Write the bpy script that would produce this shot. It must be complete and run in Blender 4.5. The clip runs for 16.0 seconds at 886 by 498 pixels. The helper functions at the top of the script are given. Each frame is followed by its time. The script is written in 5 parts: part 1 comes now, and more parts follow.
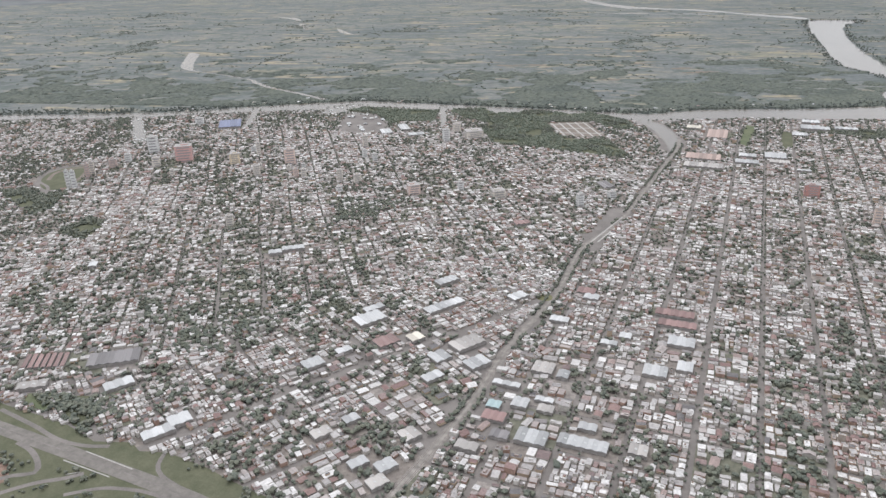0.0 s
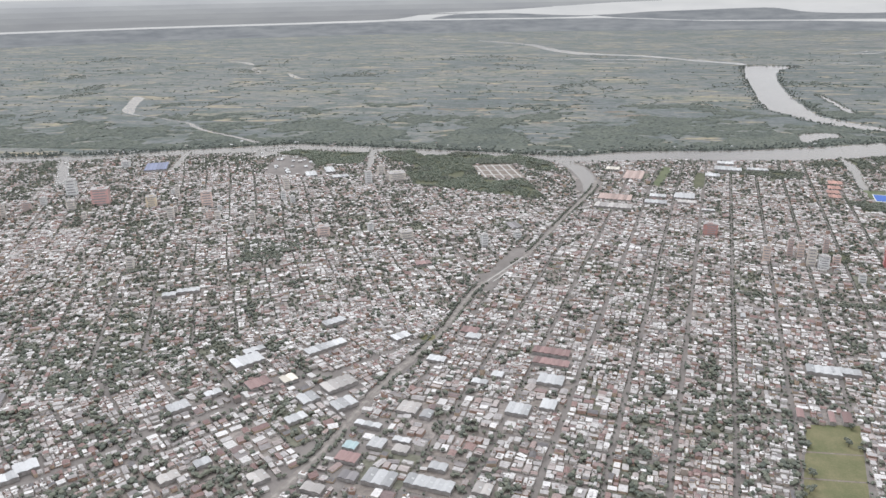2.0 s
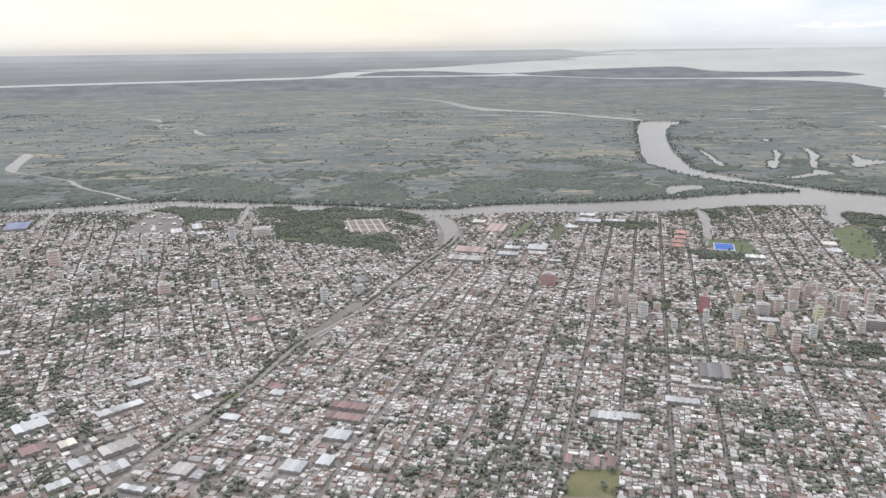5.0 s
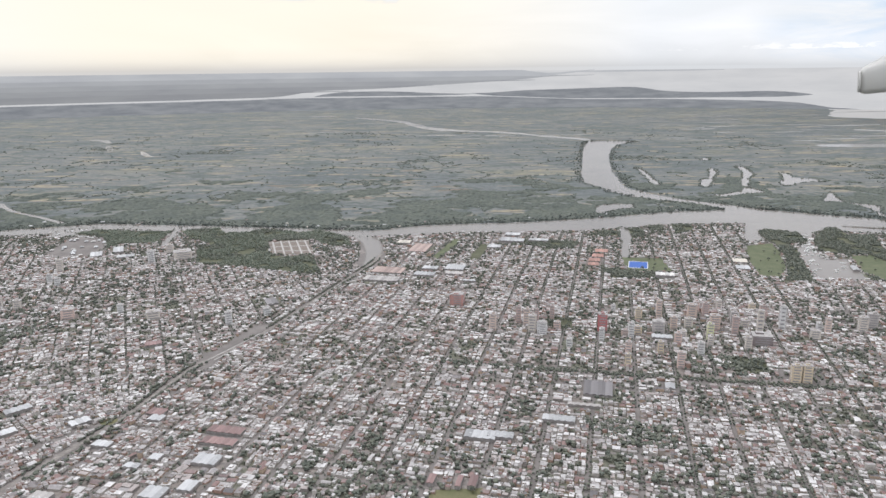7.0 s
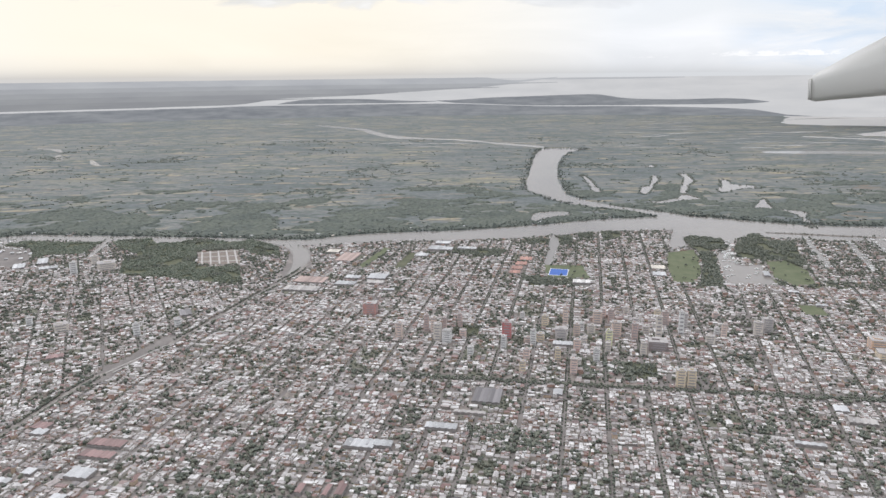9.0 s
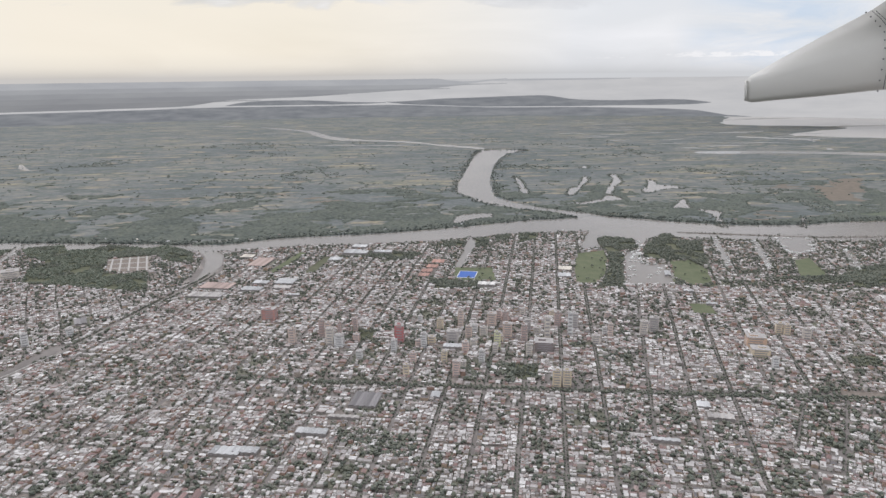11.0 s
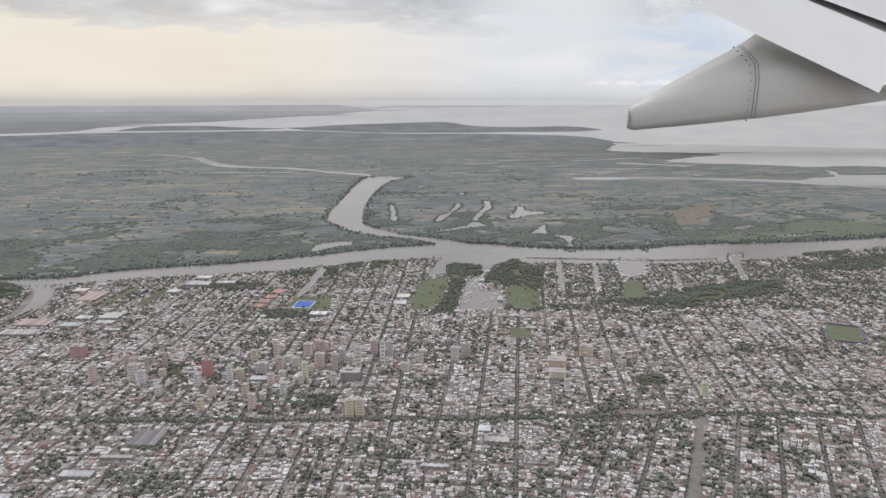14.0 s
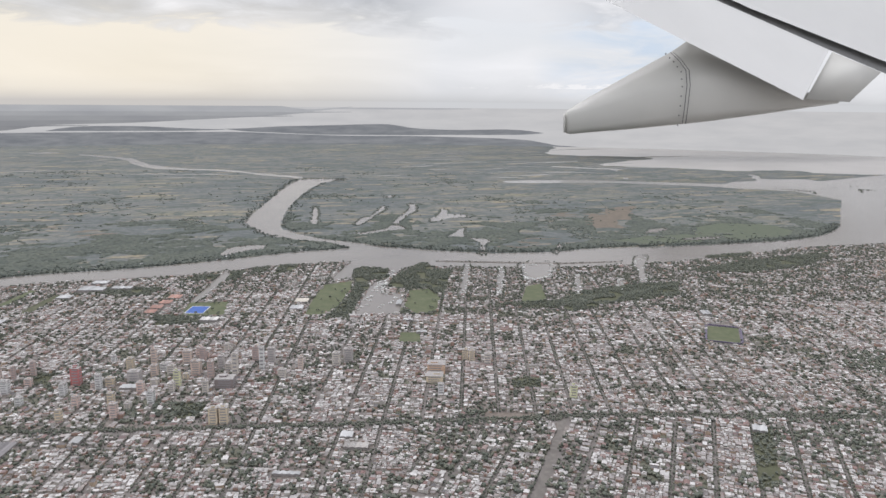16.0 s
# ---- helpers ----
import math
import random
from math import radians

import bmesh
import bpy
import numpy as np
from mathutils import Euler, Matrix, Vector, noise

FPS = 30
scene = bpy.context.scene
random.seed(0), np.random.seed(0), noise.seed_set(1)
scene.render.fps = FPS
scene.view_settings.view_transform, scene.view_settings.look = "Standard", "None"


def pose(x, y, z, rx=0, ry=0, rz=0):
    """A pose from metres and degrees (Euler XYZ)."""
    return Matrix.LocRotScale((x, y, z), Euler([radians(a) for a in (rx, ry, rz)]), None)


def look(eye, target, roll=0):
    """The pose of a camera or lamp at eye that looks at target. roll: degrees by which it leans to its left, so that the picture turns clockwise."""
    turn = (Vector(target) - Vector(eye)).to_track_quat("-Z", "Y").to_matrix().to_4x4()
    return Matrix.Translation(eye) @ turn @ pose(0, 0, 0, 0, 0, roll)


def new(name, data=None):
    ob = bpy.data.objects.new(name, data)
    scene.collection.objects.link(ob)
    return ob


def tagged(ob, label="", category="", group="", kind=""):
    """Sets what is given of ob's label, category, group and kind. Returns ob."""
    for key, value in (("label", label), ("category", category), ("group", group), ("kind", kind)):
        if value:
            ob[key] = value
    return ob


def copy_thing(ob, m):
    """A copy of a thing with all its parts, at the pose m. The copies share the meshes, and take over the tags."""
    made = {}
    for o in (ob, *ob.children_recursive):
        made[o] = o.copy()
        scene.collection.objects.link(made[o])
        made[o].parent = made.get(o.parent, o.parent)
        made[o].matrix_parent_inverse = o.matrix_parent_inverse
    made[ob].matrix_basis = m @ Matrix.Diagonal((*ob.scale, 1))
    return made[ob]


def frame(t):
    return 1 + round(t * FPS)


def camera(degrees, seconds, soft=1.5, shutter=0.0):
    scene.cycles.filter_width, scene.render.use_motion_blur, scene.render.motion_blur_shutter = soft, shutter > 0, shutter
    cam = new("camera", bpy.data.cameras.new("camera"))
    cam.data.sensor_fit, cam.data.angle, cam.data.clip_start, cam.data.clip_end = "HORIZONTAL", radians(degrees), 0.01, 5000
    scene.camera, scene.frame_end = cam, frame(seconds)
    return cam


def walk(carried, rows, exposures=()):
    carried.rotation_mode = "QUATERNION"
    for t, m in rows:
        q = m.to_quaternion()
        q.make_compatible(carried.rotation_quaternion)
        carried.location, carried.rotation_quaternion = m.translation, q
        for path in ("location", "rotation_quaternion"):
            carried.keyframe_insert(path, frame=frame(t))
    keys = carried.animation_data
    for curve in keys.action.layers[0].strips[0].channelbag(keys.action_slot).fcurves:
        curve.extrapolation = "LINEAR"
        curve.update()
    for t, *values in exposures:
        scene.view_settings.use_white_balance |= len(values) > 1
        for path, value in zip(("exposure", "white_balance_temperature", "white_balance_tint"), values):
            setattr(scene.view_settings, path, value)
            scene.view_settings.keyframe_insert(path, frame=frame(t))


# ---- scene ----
cam = camera(63.00, 16.0, soft=1.5)
walk(cam, [
    (0, look((0.00, 0.00, 200.00), (-177.8, 904.4, -188.0), -1.40)),
    (0.5, look((13.27, 1.19, 199.51), (-154.0, 917.3, -164.9), -1.06)),
    (1, look((26.78, 2.56, 199.28), (-140.2, 926.6, -144.5), -1.14)),
    (1.5, look((40.48, 4.04, 199.46), (-114.8, 933.2, -136.0), -1.03)),
    (2, look((54.44, 5.21, 199.86), (-87.5, 936.5, -135.6), -1.02)),
    (2.5, look((69.04, 6.06, 200.39), (-57.8, 939.3, -135.7), -0.92)),
    (3, look((83.40, 6.84, 200.84), (-30.3, 941.7, -135.5), -0.71)),
    (3.5, look((97.49, 7.55, 200.95), (0.9, 948.0, -125.1), -0.64)),
    (4, look((111.43, 8.27, 200.92), (28.2, 957.3, -103.1), -0.58)),
    (6.5, look((181.37, 9.33, 202.44), (146.8, 978.9, -40.0), -0.79)),
    (7, look((195.09, 7.66, 203.25), (171.6, 977.7, -38.6), -0.66)),
    (7.5, look((208.86, 6.05, 204.18), (197.2, 976.3, -37.5), -0.65)),
    (8, look((222.87, 4.57, 205.02), (222.9, 975.3, -35.2), -0.68)),
    (8.5, look((236.90, 3.18, 206.01), (244.4, 974.9, -29.9), -0.78)),
    (9, look((250.87, 1.63, 206.96), (261.7, 973.9, -26.7), -0.63)),
    (11.5, look((321.70, -8.02, 211.85), (407.3, 960.4, -22.4), -0.56)),
    (12, look((335.80, -10.52, 212.71), (439.9, 956.0, -21.7), -0.43)),
    (12.5, look((350.21, -13.35, 213.73), (457.4, 955.7, -8.5), -0.49)),
    (13, look((364.98, -16.76, 214.70), (497.0, 953.1, 9.9), -0.28)),
    (13.5, look((379.89, -19.91, 215.53), (537.9, 946.7, 13.9), -0.22)),
    (14, look((395.08, -22.40, 216.42), (571.9, 941.0, 15.1), -0.14)),
    (14.5, look((410.13, -25.26, 217.08), (595.6, 937.0, 17.8), 0.01)),
    (15, look((425.15, -28.58, 217.74), (619.2, 932.6, 21.5), 0.02)),
    (15.5, look((440.09, -32.01, 218.31), (658.8, 924.3, 24.2), 0.22)),
    (16, look((454.91, -35.17, 218.68), (694.3, 915.3, 20.3), 0.46)),
], exposures=[(0.0, 0.14, 6325, 10), (2.0, 0.23, 6305, 10), (4.0, 0.19, 6295, 10), (6.5, 0.12, 6305, 11), (9.0, 0.09, 6305, 11), (11.5, -0.12, 6355, 12), (12.5, 0.02, 6335, 12), (13.0, -0.21, 6355, 12), (14.5, -0.14, 6365, 12), (16.0, -0.08, 6365, 12)])

# ---- world and light ----
SUN_AZ, SUN_EL = radians(-38), radians(55)
world = bpy.data.worlds.new("overcast_sky")
scene.world = world
world.use_nodes = True
wn, wl = world.node_tree.nodes, world.node_tree.links
wn.clear()


def wnode(kind, **values):
    n = wn.new(kind)
    for key, value in values.items():
        n.inputs[key].default_value = value
    return n


def wmath(op, a, b=None):
    n = wn.new("ShaderNodeMath")
    n.operation = op
    for i, v in enumerate((a, b)):
        if v is None:
            continue
        if isinstance(v, (int, float)):
            n.inputs[i].default_value = v
        else:
            wl.new(v, n.inputs[i])
    return n.outputs[0]


def wramp(fac, stops):
    n = wn.new("ShaderNodeValToRGB")
    wl.new(fac, n.inputs[0])
    while len(n.color_ramp.elements) < len(stops):
        n.color_ramp.elements.new(0.5)
    for e, (p, c) in zip(n.color_ramp.elements, stops):
        e.position, e.color = p, (*c, 1)
    return n.outputs[0]


def wmix(fac, a, b):
    n = wn.new("ShaderNodeMix")
    n.data_type = "RGBA"
    for s, v in ((n.inputs[0], fac), (n.inputs[6], a), (n.inputs[7], b)):
        if isinstance(v, tuple):
            s.default_value = (*v, 1)
        elif isinstance(v, (int, float)):
            s.default_value = v
        else:
            wl.new(v, s)
    return n.outputs[2]


tc = wn.new("ShaderNodeTexCoord").outputs["Generated"]
sep = wn.new("ShaderNodeSeparateXYZ")
wl.new(tc, sep.inputs[0])
up = sep.outputs[2]
sky = wn.new("ShaderNodeTexSky")
sky.sky_type, sky.sun_disc = "NISHITA", False
sky.sun_elevation, sky.sun_rotation = SUN_EL, SUN_AZ
sky.dust_density = 3.0
# clouds by bearing and height, drawn out along the horizon
az = wmath("ARCTAN2", sep.outputs[0], sep.outputs[1])
flat = wn.new("ShaderNodeCombineXYZ")
wl.new(wmath("MULTIPLY", az, 3.4), flat.inputs[0])
wl.new(wmath("MULTIPLY", up, 15.0), flat.inputs[1])
n1 = wnode("ShaderNodeTexNoise", Scale=1.0, Detail=6.0, Roughness=0.52, Distortion=0.5)
wl.new(flat.outputs[0], n1.inputs["Vector"])
n2 = wnode("ShaderNodeTexNoise", Scale=2.3, Detail=7.0, Roughness=0.6, Distortion=0.7)
wl.new(flat.outputs[0], n2.inputs["Vector"])
tall = wn.new("ShaderNodeCombineXYZ")
wl.new(wmath("MULTIPLY", az, 22.0), tall.inputs[0])
wl.new(wmath("MULTIPLY", up, 60.0), tall.inputs[1])
n3 = wnode("ShaderNodeTexNoise", Scale=1.0, Detail=6.0, Roughness=0.62, Distortion=0.3)
wl.new(tall.outputs[0], n3.inputs["Vector"])


def toward(bearing, height, near, far):
    """How near a direction is to one of the sky, 0 to 1."""
    n = wn.new("ShaderNodeVectorMath")
    n.operation = "DOT_PRODUCT"
    wl.new(tc, n.inputs[0])
    e = radians(height)
    n.inputs[1].default_value = (math.sin(radians(bearing)) * math.cos(e), math.cos(radians(bearing)) * math.cos(e), math.sin(e))
    return wramp(n.outputs["Value"], [(math.cos(radians(far)), (0, 0, 0)), (math.cos(radians(near)), (1, 1, 1))])


glow = toward(-16, 5.0, 9.0, 30.0)
thin = wramp(n1.outputs[0], [(0.40, (0, 0, 0)), (0.62, (1, 1, 1))])
soft = wramp(n1.outputs[0], [(0.30, (0, 0, 0)), (0.70, (1, 1, 1))])
# a clear band of veiled light under a grey cloud deck, with a blue gap to the east
veil = wmix(soft, (0.885, 0.905, 0.925), (0.96, 0.96, 0.96))
veil = wmix(glow, veil, (1.01, 0.935, 0.79))
gap = wmath("MULTIPLY", toward(28, 3.0, 0.8, 6.5), wramp(n2.outputs[0], [(0.36, (1, 1, 1)), (0.62, (0, 0, 0))]))
veil = wmix(wmath("MULTIPLY", gap, 0.9), veil, (0.66, 0.78, 0.92))
bright = wramp(wmath("ADD", wmath("MULTIPLY", n1.outputs[0], 0.55), wmath("MULTIPLY", n2.outputs[0], 0.45)), [(0.43, (0, 0, 0)), (0.61, (1, 1, 1))])
bright = wmath("MAXIMUM", bright, wmath("MULTIPLY", toward(19, 7.0, 1.5, 9.0), 0.85))
deck = wmix(bright, (0.49, 0.505, 0.53), (0.97, 0.97, 0.975))
edge = wmath("ADD", up, wmath("MULTIPLY", wmath("SUBTRACT", n2.outputs[0], 0.5), 0.10))
cloud = wmix(wramp(edge, [(0.090, (0, 0, 0)), (0.101, (0.6, 0.6, 0.6)), (0.14, (0.95, 0.95, 0.95))]), veil, deck)
haze = wramp(up, [(0.0, (1, 1, 1)), (0.006, (0.6, 0.6, 0.6)), (0.014, (0.22, 0.22, 0.22)), (0.030, (0, 0, 0))])
cloud = wmix(wmath("MULTIPLY", haze, 0.95), cloud, wmix(glow, (0.66, 0.67, 0.675), (0.63, 0.605, 0.57)))
# small bright cumulus low over the estuary
band = wramp(up, [(0.015, (0, 0, 0)), (0.0185, (1, 1, 1)), (0.027, (0.75, 0.75, 0.75)), (0.038, (0, 0, 0))])
puff = wramp(wmath("MULTIPLY", n3.outputs[0], band), [(0.475, (0, 0, 0)), (0.53, (1, 1, 1))])
cloud = wmix(wmath("MULTIPLY", puff, toward(23, 1.3, 6.0, 8.0)), cloud, (1.0, 1.0, 1.0))
bg_sky, bg_cloud = wnode("ShaderNodeBackground", Strength=0.13), wnode("ShaderNodeBackground", Strength=1.0)
# an overcast sky is brightest overhead
wl.new(wmath("ADD", wmath("MULTIPLY", wmath("MAXIMUM", wmath("SUBTRACT", up, 0.22), 0.0), 1.75), 0.98), bg_cloud.inputs[1])
wl.new(sky.outputs[0], bg_sky.inputs[0])
wl.new(cloud, bg_cloud.inputs[0])
mixbg = wn.new("ShaderNodeMixShader")
low = wmath("MULTIPLY", thin, 0.12)
wl.new(wmath("MAXIMUM", wmath("ADD", low, 0.88), haze), mixbg.inputs[0])
wl.new(bg_sky.outputs[0], mixbg.inputs[1])
wl.new(bg_cloud.outputs[0], mixbg.inputs[2])
wo = wn.new("ShaderNodeOutputWorld")
wl.new(mixbg.outputs[0], wo.inputs[0])

sun = new("sun", bpy.data.lights.new("sun", "SUN"))
sun.data.energy, sun.data.angle, sun.data.color = 1.40, radians(30), (1.0, 0.985, 0.975)
sun.matrix_world = look((0, 0, 900), Vector((0, 0, 900)) - Vector((math.sin(SUN_AZ) * math.cos(SUN_EL), math.cos(SUN_AZ) * math.cos(SUN_EL), math.sin(SUN_EL))))


# ---- materials ----
def base_mat(name, rough=0.8, spec=0.3, metal=0.0):
    m = bpy.data.materials.new(name)
    m.use_nodes = True
    b = m.node_tree.nodes["Principled BSDF"]
    b.inputs["Roughness"].default_value = rough
    b.inputs["Specular IOR Level"].default_value = spec
    b.inputs["Metallic"].default_value = metal
    return m, m.node_tree, b


def noise_of(nt, scale, detail=4.0, stretch=None, rough=0.6, distortion=0.0):
    geo = nt.nodes.new("ShaderNodeNewGeometry")
    n = nt.nodes.new("ShaderNodeTexNoise")
    n.inputs["Scale"].default_value, n.inputs["Detail"].default_value = scale, detail
    n.inputs["Roughness"].default_value, n.inputs["Distortion"].default_value = rough, distortion
    src = geo.outputs["Position"]
    if stretch:
        mp = nt.nodes.new("ShaderNodeMapping")
        mp.inputs["Scale"].default_value = stretch
        nt.links.new(src, mp.inputs[0])
        src = mp.outputs[0]
    nt.links.new(src, n.inputs["Vector"])
    return n.outputs[0]


def ramp_of(nt, fac, stops, constant=False):
    n = nt.nodes.new("ShaderNodeValToRGB")
    n.color_ramp.interpolation = "CONSTANT" if constant else "LINEAR"
    while len(n.color_ramp.elements) < len(stops):
        n.color_ramp.elements.new(0.5)
    for e, (p, c) in zip(n.color_ramp.elements, stops):
        e.position, e.color = p, (*c, 1)
    nt.links.new(fac, n.inputs[0])
    return n.outputs[0]


def mixed(nt, fac, a, b, blend="MIX"):
    n = nt.nodes.new("ShaderNodeMix")
    n.data_type, n.blend_type = "RGBA", blend
    for s, v in ((n.inputs[0], fac), (n.inputs[6], a), (n.inputs[7], b)):
        if isinstance(v, tuple):
            s.default_value = (*v, 1)
        elif isinstance(v, (int, float)):
            s.default_value = v
        else:
            nt.links.new(v, s)
    return n.outputs[2]


def island(nt):
    return nt.nodes.new("ShaderNodeNewGeometry").outputs["Random Per Island"]


def objrand(nt):
    return nt.nodes.new("ShaderNodeObjectInfo").outputs["Random"]


def bump(nt, b, height, strength, dist=0.1):
    n = nt.nodes.new("ShaderNodeBump")
    n.inputs["Strength"].default_value, n.inputs["Distance"].default_value = strength, dist
    nt.links.new(height, n.inputs["Height"])
    nt.links.new(n.outputs[0], b.inputs["Normal"])


def varied(name, stops, rand=island, rough=0.8, spec=0.3, grain=1.2, grime=0.35, constant=True, metal=0.0):
    """A paint or sheet colour picked at random per piece, with stains and fine grain."""
    m, nt, b = base_mat(name, rough, spec, metal)
    c = ramp_of(nt, rand(nt), stops, constant)
    stain = ramp_of(nt, noise_of(nt, grain, 5.0), [(0.30, (1 - grime,) * 3), (0.65, (1, 1, 1))])
    c = mixed(nt, 1.0, c, stain, "MULTIPLY")
    fine = ramp_of(nt, noise_of(nt, grain * 7, 3.0), [(0.3, (0.86, 0.85, 0.84)), (0.7, (1, 1, 1))])
    nt.links.new(mixed(nt, 1.0, c, fine, "MULTIPLY"), b.inputs["Base Color"])
    return m


def even(stops):
    """Colours with their shares, as stops of a stepped ramp."""
    total, at, out = sum(s for s, _ in stops), 0.0, []
    for s, c in stops:
        out.append((at / total, c))
        at += s
    return out


ROOF_STOPS = even([
    (13, (0.361, 0.339, 0.336)), (16, (0.442, 0.420, 0.416)), (17, (0.538, 0.520, 0.515)), (13, (0.658, 0.639, 0.635)), (9, (0.258, 0.237, 0.236)),
    (9, (0.336, 0.293, 0.283)), (4, (0.276, 0.207, 0.200)), (3, (0.214, 0.143, 0.136)), (6, (0.164, 0.155, 0.158)), (6, (0.414, 0.368, 0.354))])
M_ROOF = varied("roofs_mixed", ROOF_STOPS, grain=0.9)
TILE_STOPS = even([(3, (0.278, 0.192, 0.179)), (3, (0.242, 0.163, 0.154)), (3, (0.340, 0.266, 0.251)), (2, (0.216, 0.167, 0.164)), (3, (0.391, 0.350, 0.338))])
M_TILE = varied("clay_tile_roof", TILE_STOPS, grain=1.0)
WALL_STOPS = even([
    (12, (0.575, 0.540, 0.505)), (8, (0.675, 0.645, 0.615)), (6, (0.449, 0.394, 0.347)), (5, (0.428, 0.295, 0.241)), (4, (0.530, 0.414, 0.318)), (2, (0.306, 0.276, 0.261))])
M_WALL = varied("rendered_walls", WALL_STOPS, grain=0.8)
M_TREE = varied("tree_leaves", [(0.0, (0.122, 0.137, 0.118)), (0.4, (0.155, 0.170, 0.140)), (0.75, (0.192, 0.202, 0.158)), (1.0, (0.182, 0.185, 0.154))],
                rough=0.75, spec=0.25, grain=1.5, grime=0.4, constant=False)
M_WOOD = varied("wetland_trees", [(0.0, (0.100, 0.115, 0.110)), (0.5, (0.125, 0.140, 0.128)), (1.0, (0.155, 0.166, 0.140))],
                rough=0.8, spec=0.2, grain=0.3, grime=0.3, constant=False)
M_MARSHTREE = varied("marsh_scrub", [(0.0, (0.150, 0.168, 0.152)), (0.5, (0.178, 0.194, 0.172)), (1.0, (0.205, 0.214, 0.184))], rough=0.8, spec=0.2, grain=0.3, grime=0.2, constant=False)
M_SHRUB = varied("willow_scrub", [(0.0, (0.150, 0.172, 0.140)), (0.5, (0.185, 0.208, 0.165)), (1.0, (0.215, 0.228, 0.178))], rough=0.8, spec=0.2, grain=0.6, grime=0.25, constant=False)
M_LOT = varied("yard_ground", even([(4, (0.242, 0.212, 0.192)), (3, (0.170, 0.169, 0.130)), (2, (0.288, 0.258, 0.240))]), grain=0.35, grime=0.5)
M_BARK = varied("bark", [(0.0, (0.11, 0.085, 0.065)), (1.0, (0.15, 0.12, 0.09))], constant=False)


def ground_mat():
    m, nt, b = base_mat("wetland", 0.85, 0.25)
    big = noise_of(nt, 0.0026, 8.0, (1, 1.5, 1), 0.62, 0.3)
    mid = noise_of(nt, 0.013, 9.0, (1, 1.5, 1), 0.66, 0.9)
    strip = noise_of(nt, 0.014, 9.0, (0.5, 2.3, 1), 0.66, 0.6)
    fine = noise_of(nt, 0.075, 7.0, None, 0.72)
    c = ramp_of(nt, big, [(0.32, (0.100, 0.115, 0.113)), (0.46, (0.122, 0.135, 0.131)), (0.58, (0.160, 0.166, 0.150)), (0.70, (0.120, 0.139, 0.127))])
    dry = ramp_of(nt, strip, [(0.552, (0, 0, 0)), (0.575, (0.45, 0.45, 0.45)), (0.65, (0.9, 0.9, 0.9))])
    c = mixed(nt, dry, c, (0.31, 0.262, 0.170))
    belt = noise_of(nt, 0.0042, 9.0, (0.7, 1.9, 1), 0.62, 0.4)
    c = mixed(nt, ramp_of(nt, belt, [(0.565, (0, 0, 0)), (0.61, (0.35, 0.35, 0.35)), (0.68, (0.7, 0.7, 0.7))]), c, (0.205, 0.196, 0.130))
    hedge = noise_of(nt, 0.0065, 5.0, (0.7, 1.5, 1), 0.5, 1.2)
    c = mixed(nt, ramp_of(nt, hedge, [(0.475, (0, 0, 0)), (0.495, (0.9, 0.9, 0.9)), (0.515, (0.9, 0.9, 0.9)), (0.535, (0, 0, 0))]), c, (0.086, 0.103, 0.094))
    wood = ramp_of(nt, mid, [(0.41, (1, 1, 1)), (0.455, (0, 0, 0))])
    c = mixed(nt, wood, c, (0.094, 0.111, 0.102))
    wet = ramp_of(nt, mid, [(0.60, (0, 0, 0)), (0.66, (0.7, 0.7, 0.7))])
    c = mixed(nt, wet, c, (0.155, 0.160, 0.150))
    grain = ramp_of(nt, fine, [(0.30, (0.60, 0.60, 0.63)), (0.66, (1.24, 1.21, 1.23))])
    nt.links.new(mixed(nt, 1.0, c, grain, "MULTIPLY"), b.inputs["Base Color"])
    bump(nt, b, fine, 0.5, 1.5)
    return m


def street_mat():
    m, nt, b = base_mat("street_asphalt", 0.85, 0.3)
    c = ramp_of(nt, noise_of(nt, 0.06, 6.0), [(0.35, (0.152, 0.137, 0.129)), (0.65, (0.220, 0.199, 0.187))])
    nt.links.new(mixed(nt, 1.0, c, ramp_of(nt, noise_of(nt, 1.4, 4.0), [(0.3, (0.75, 0.75, 0.75)), (0.7, (1, 1, 1))]), "MULTIPLY"), b.inputs["Base Color"])
    return m


def water_mat(name, colour, rough=0.22, ripple=0.35):
    m, nt, b = base_mat(name, rough, 0.5)
    c = ramp_of(nt, noise_of(nt, 0.006, 5.0, None, 0.6, 0.4), [(0.3, tuple(0.88 * v for v in colour)), (0.7, tuple(1.08 * v for v in colour))])
    nt.links.new(c, b.inputs["Base Color"])
    bump(nt, b, noise_of(nt, 0.35, 4.0), ripple, 0.25)
    return m


def grass_mat(name, lo, hi):
    m, nt, b = base_mat(name, 0.9, 0.2)
    c = ramp_of(nt, noise_of(nt, 0.09, 6.0, None, 0.65), [(0.32, lo), (0.68, hi)])
    g = ramp_of(nt, noise_of(nt, 1.6, 4.0), [(0.3, (0.78, 0.8, 0.78)), (0.7, (1.05, 1.05, 1.05))])
    nt.links.new(mixed(nt, 1.0, c, g, "MULTIPLY"), b.inputs["Base Color"])
    return m


M_GROUND, M_STREET = ground_mat(), street_mat()
M_WATER = water_mat("silty_water", (0.180, 0.163, 0.149), 0.16)
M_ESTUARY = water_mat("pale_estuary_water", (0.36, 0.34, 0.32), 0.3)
M_GRASS = grass_mat("mown_grass", (0.098, 0.115, 0.068), (0.145, 0.152, 0.096))
M_DRYGRASS = grass_mat("worn_grass", (0.112, 0.120, 0.062), (0.185, 0.165, 0.098))
M_VERGE = grass_mat("rough_verge", (0.082, 0.088, 0.056), (0.128, 0.126, 0.086))


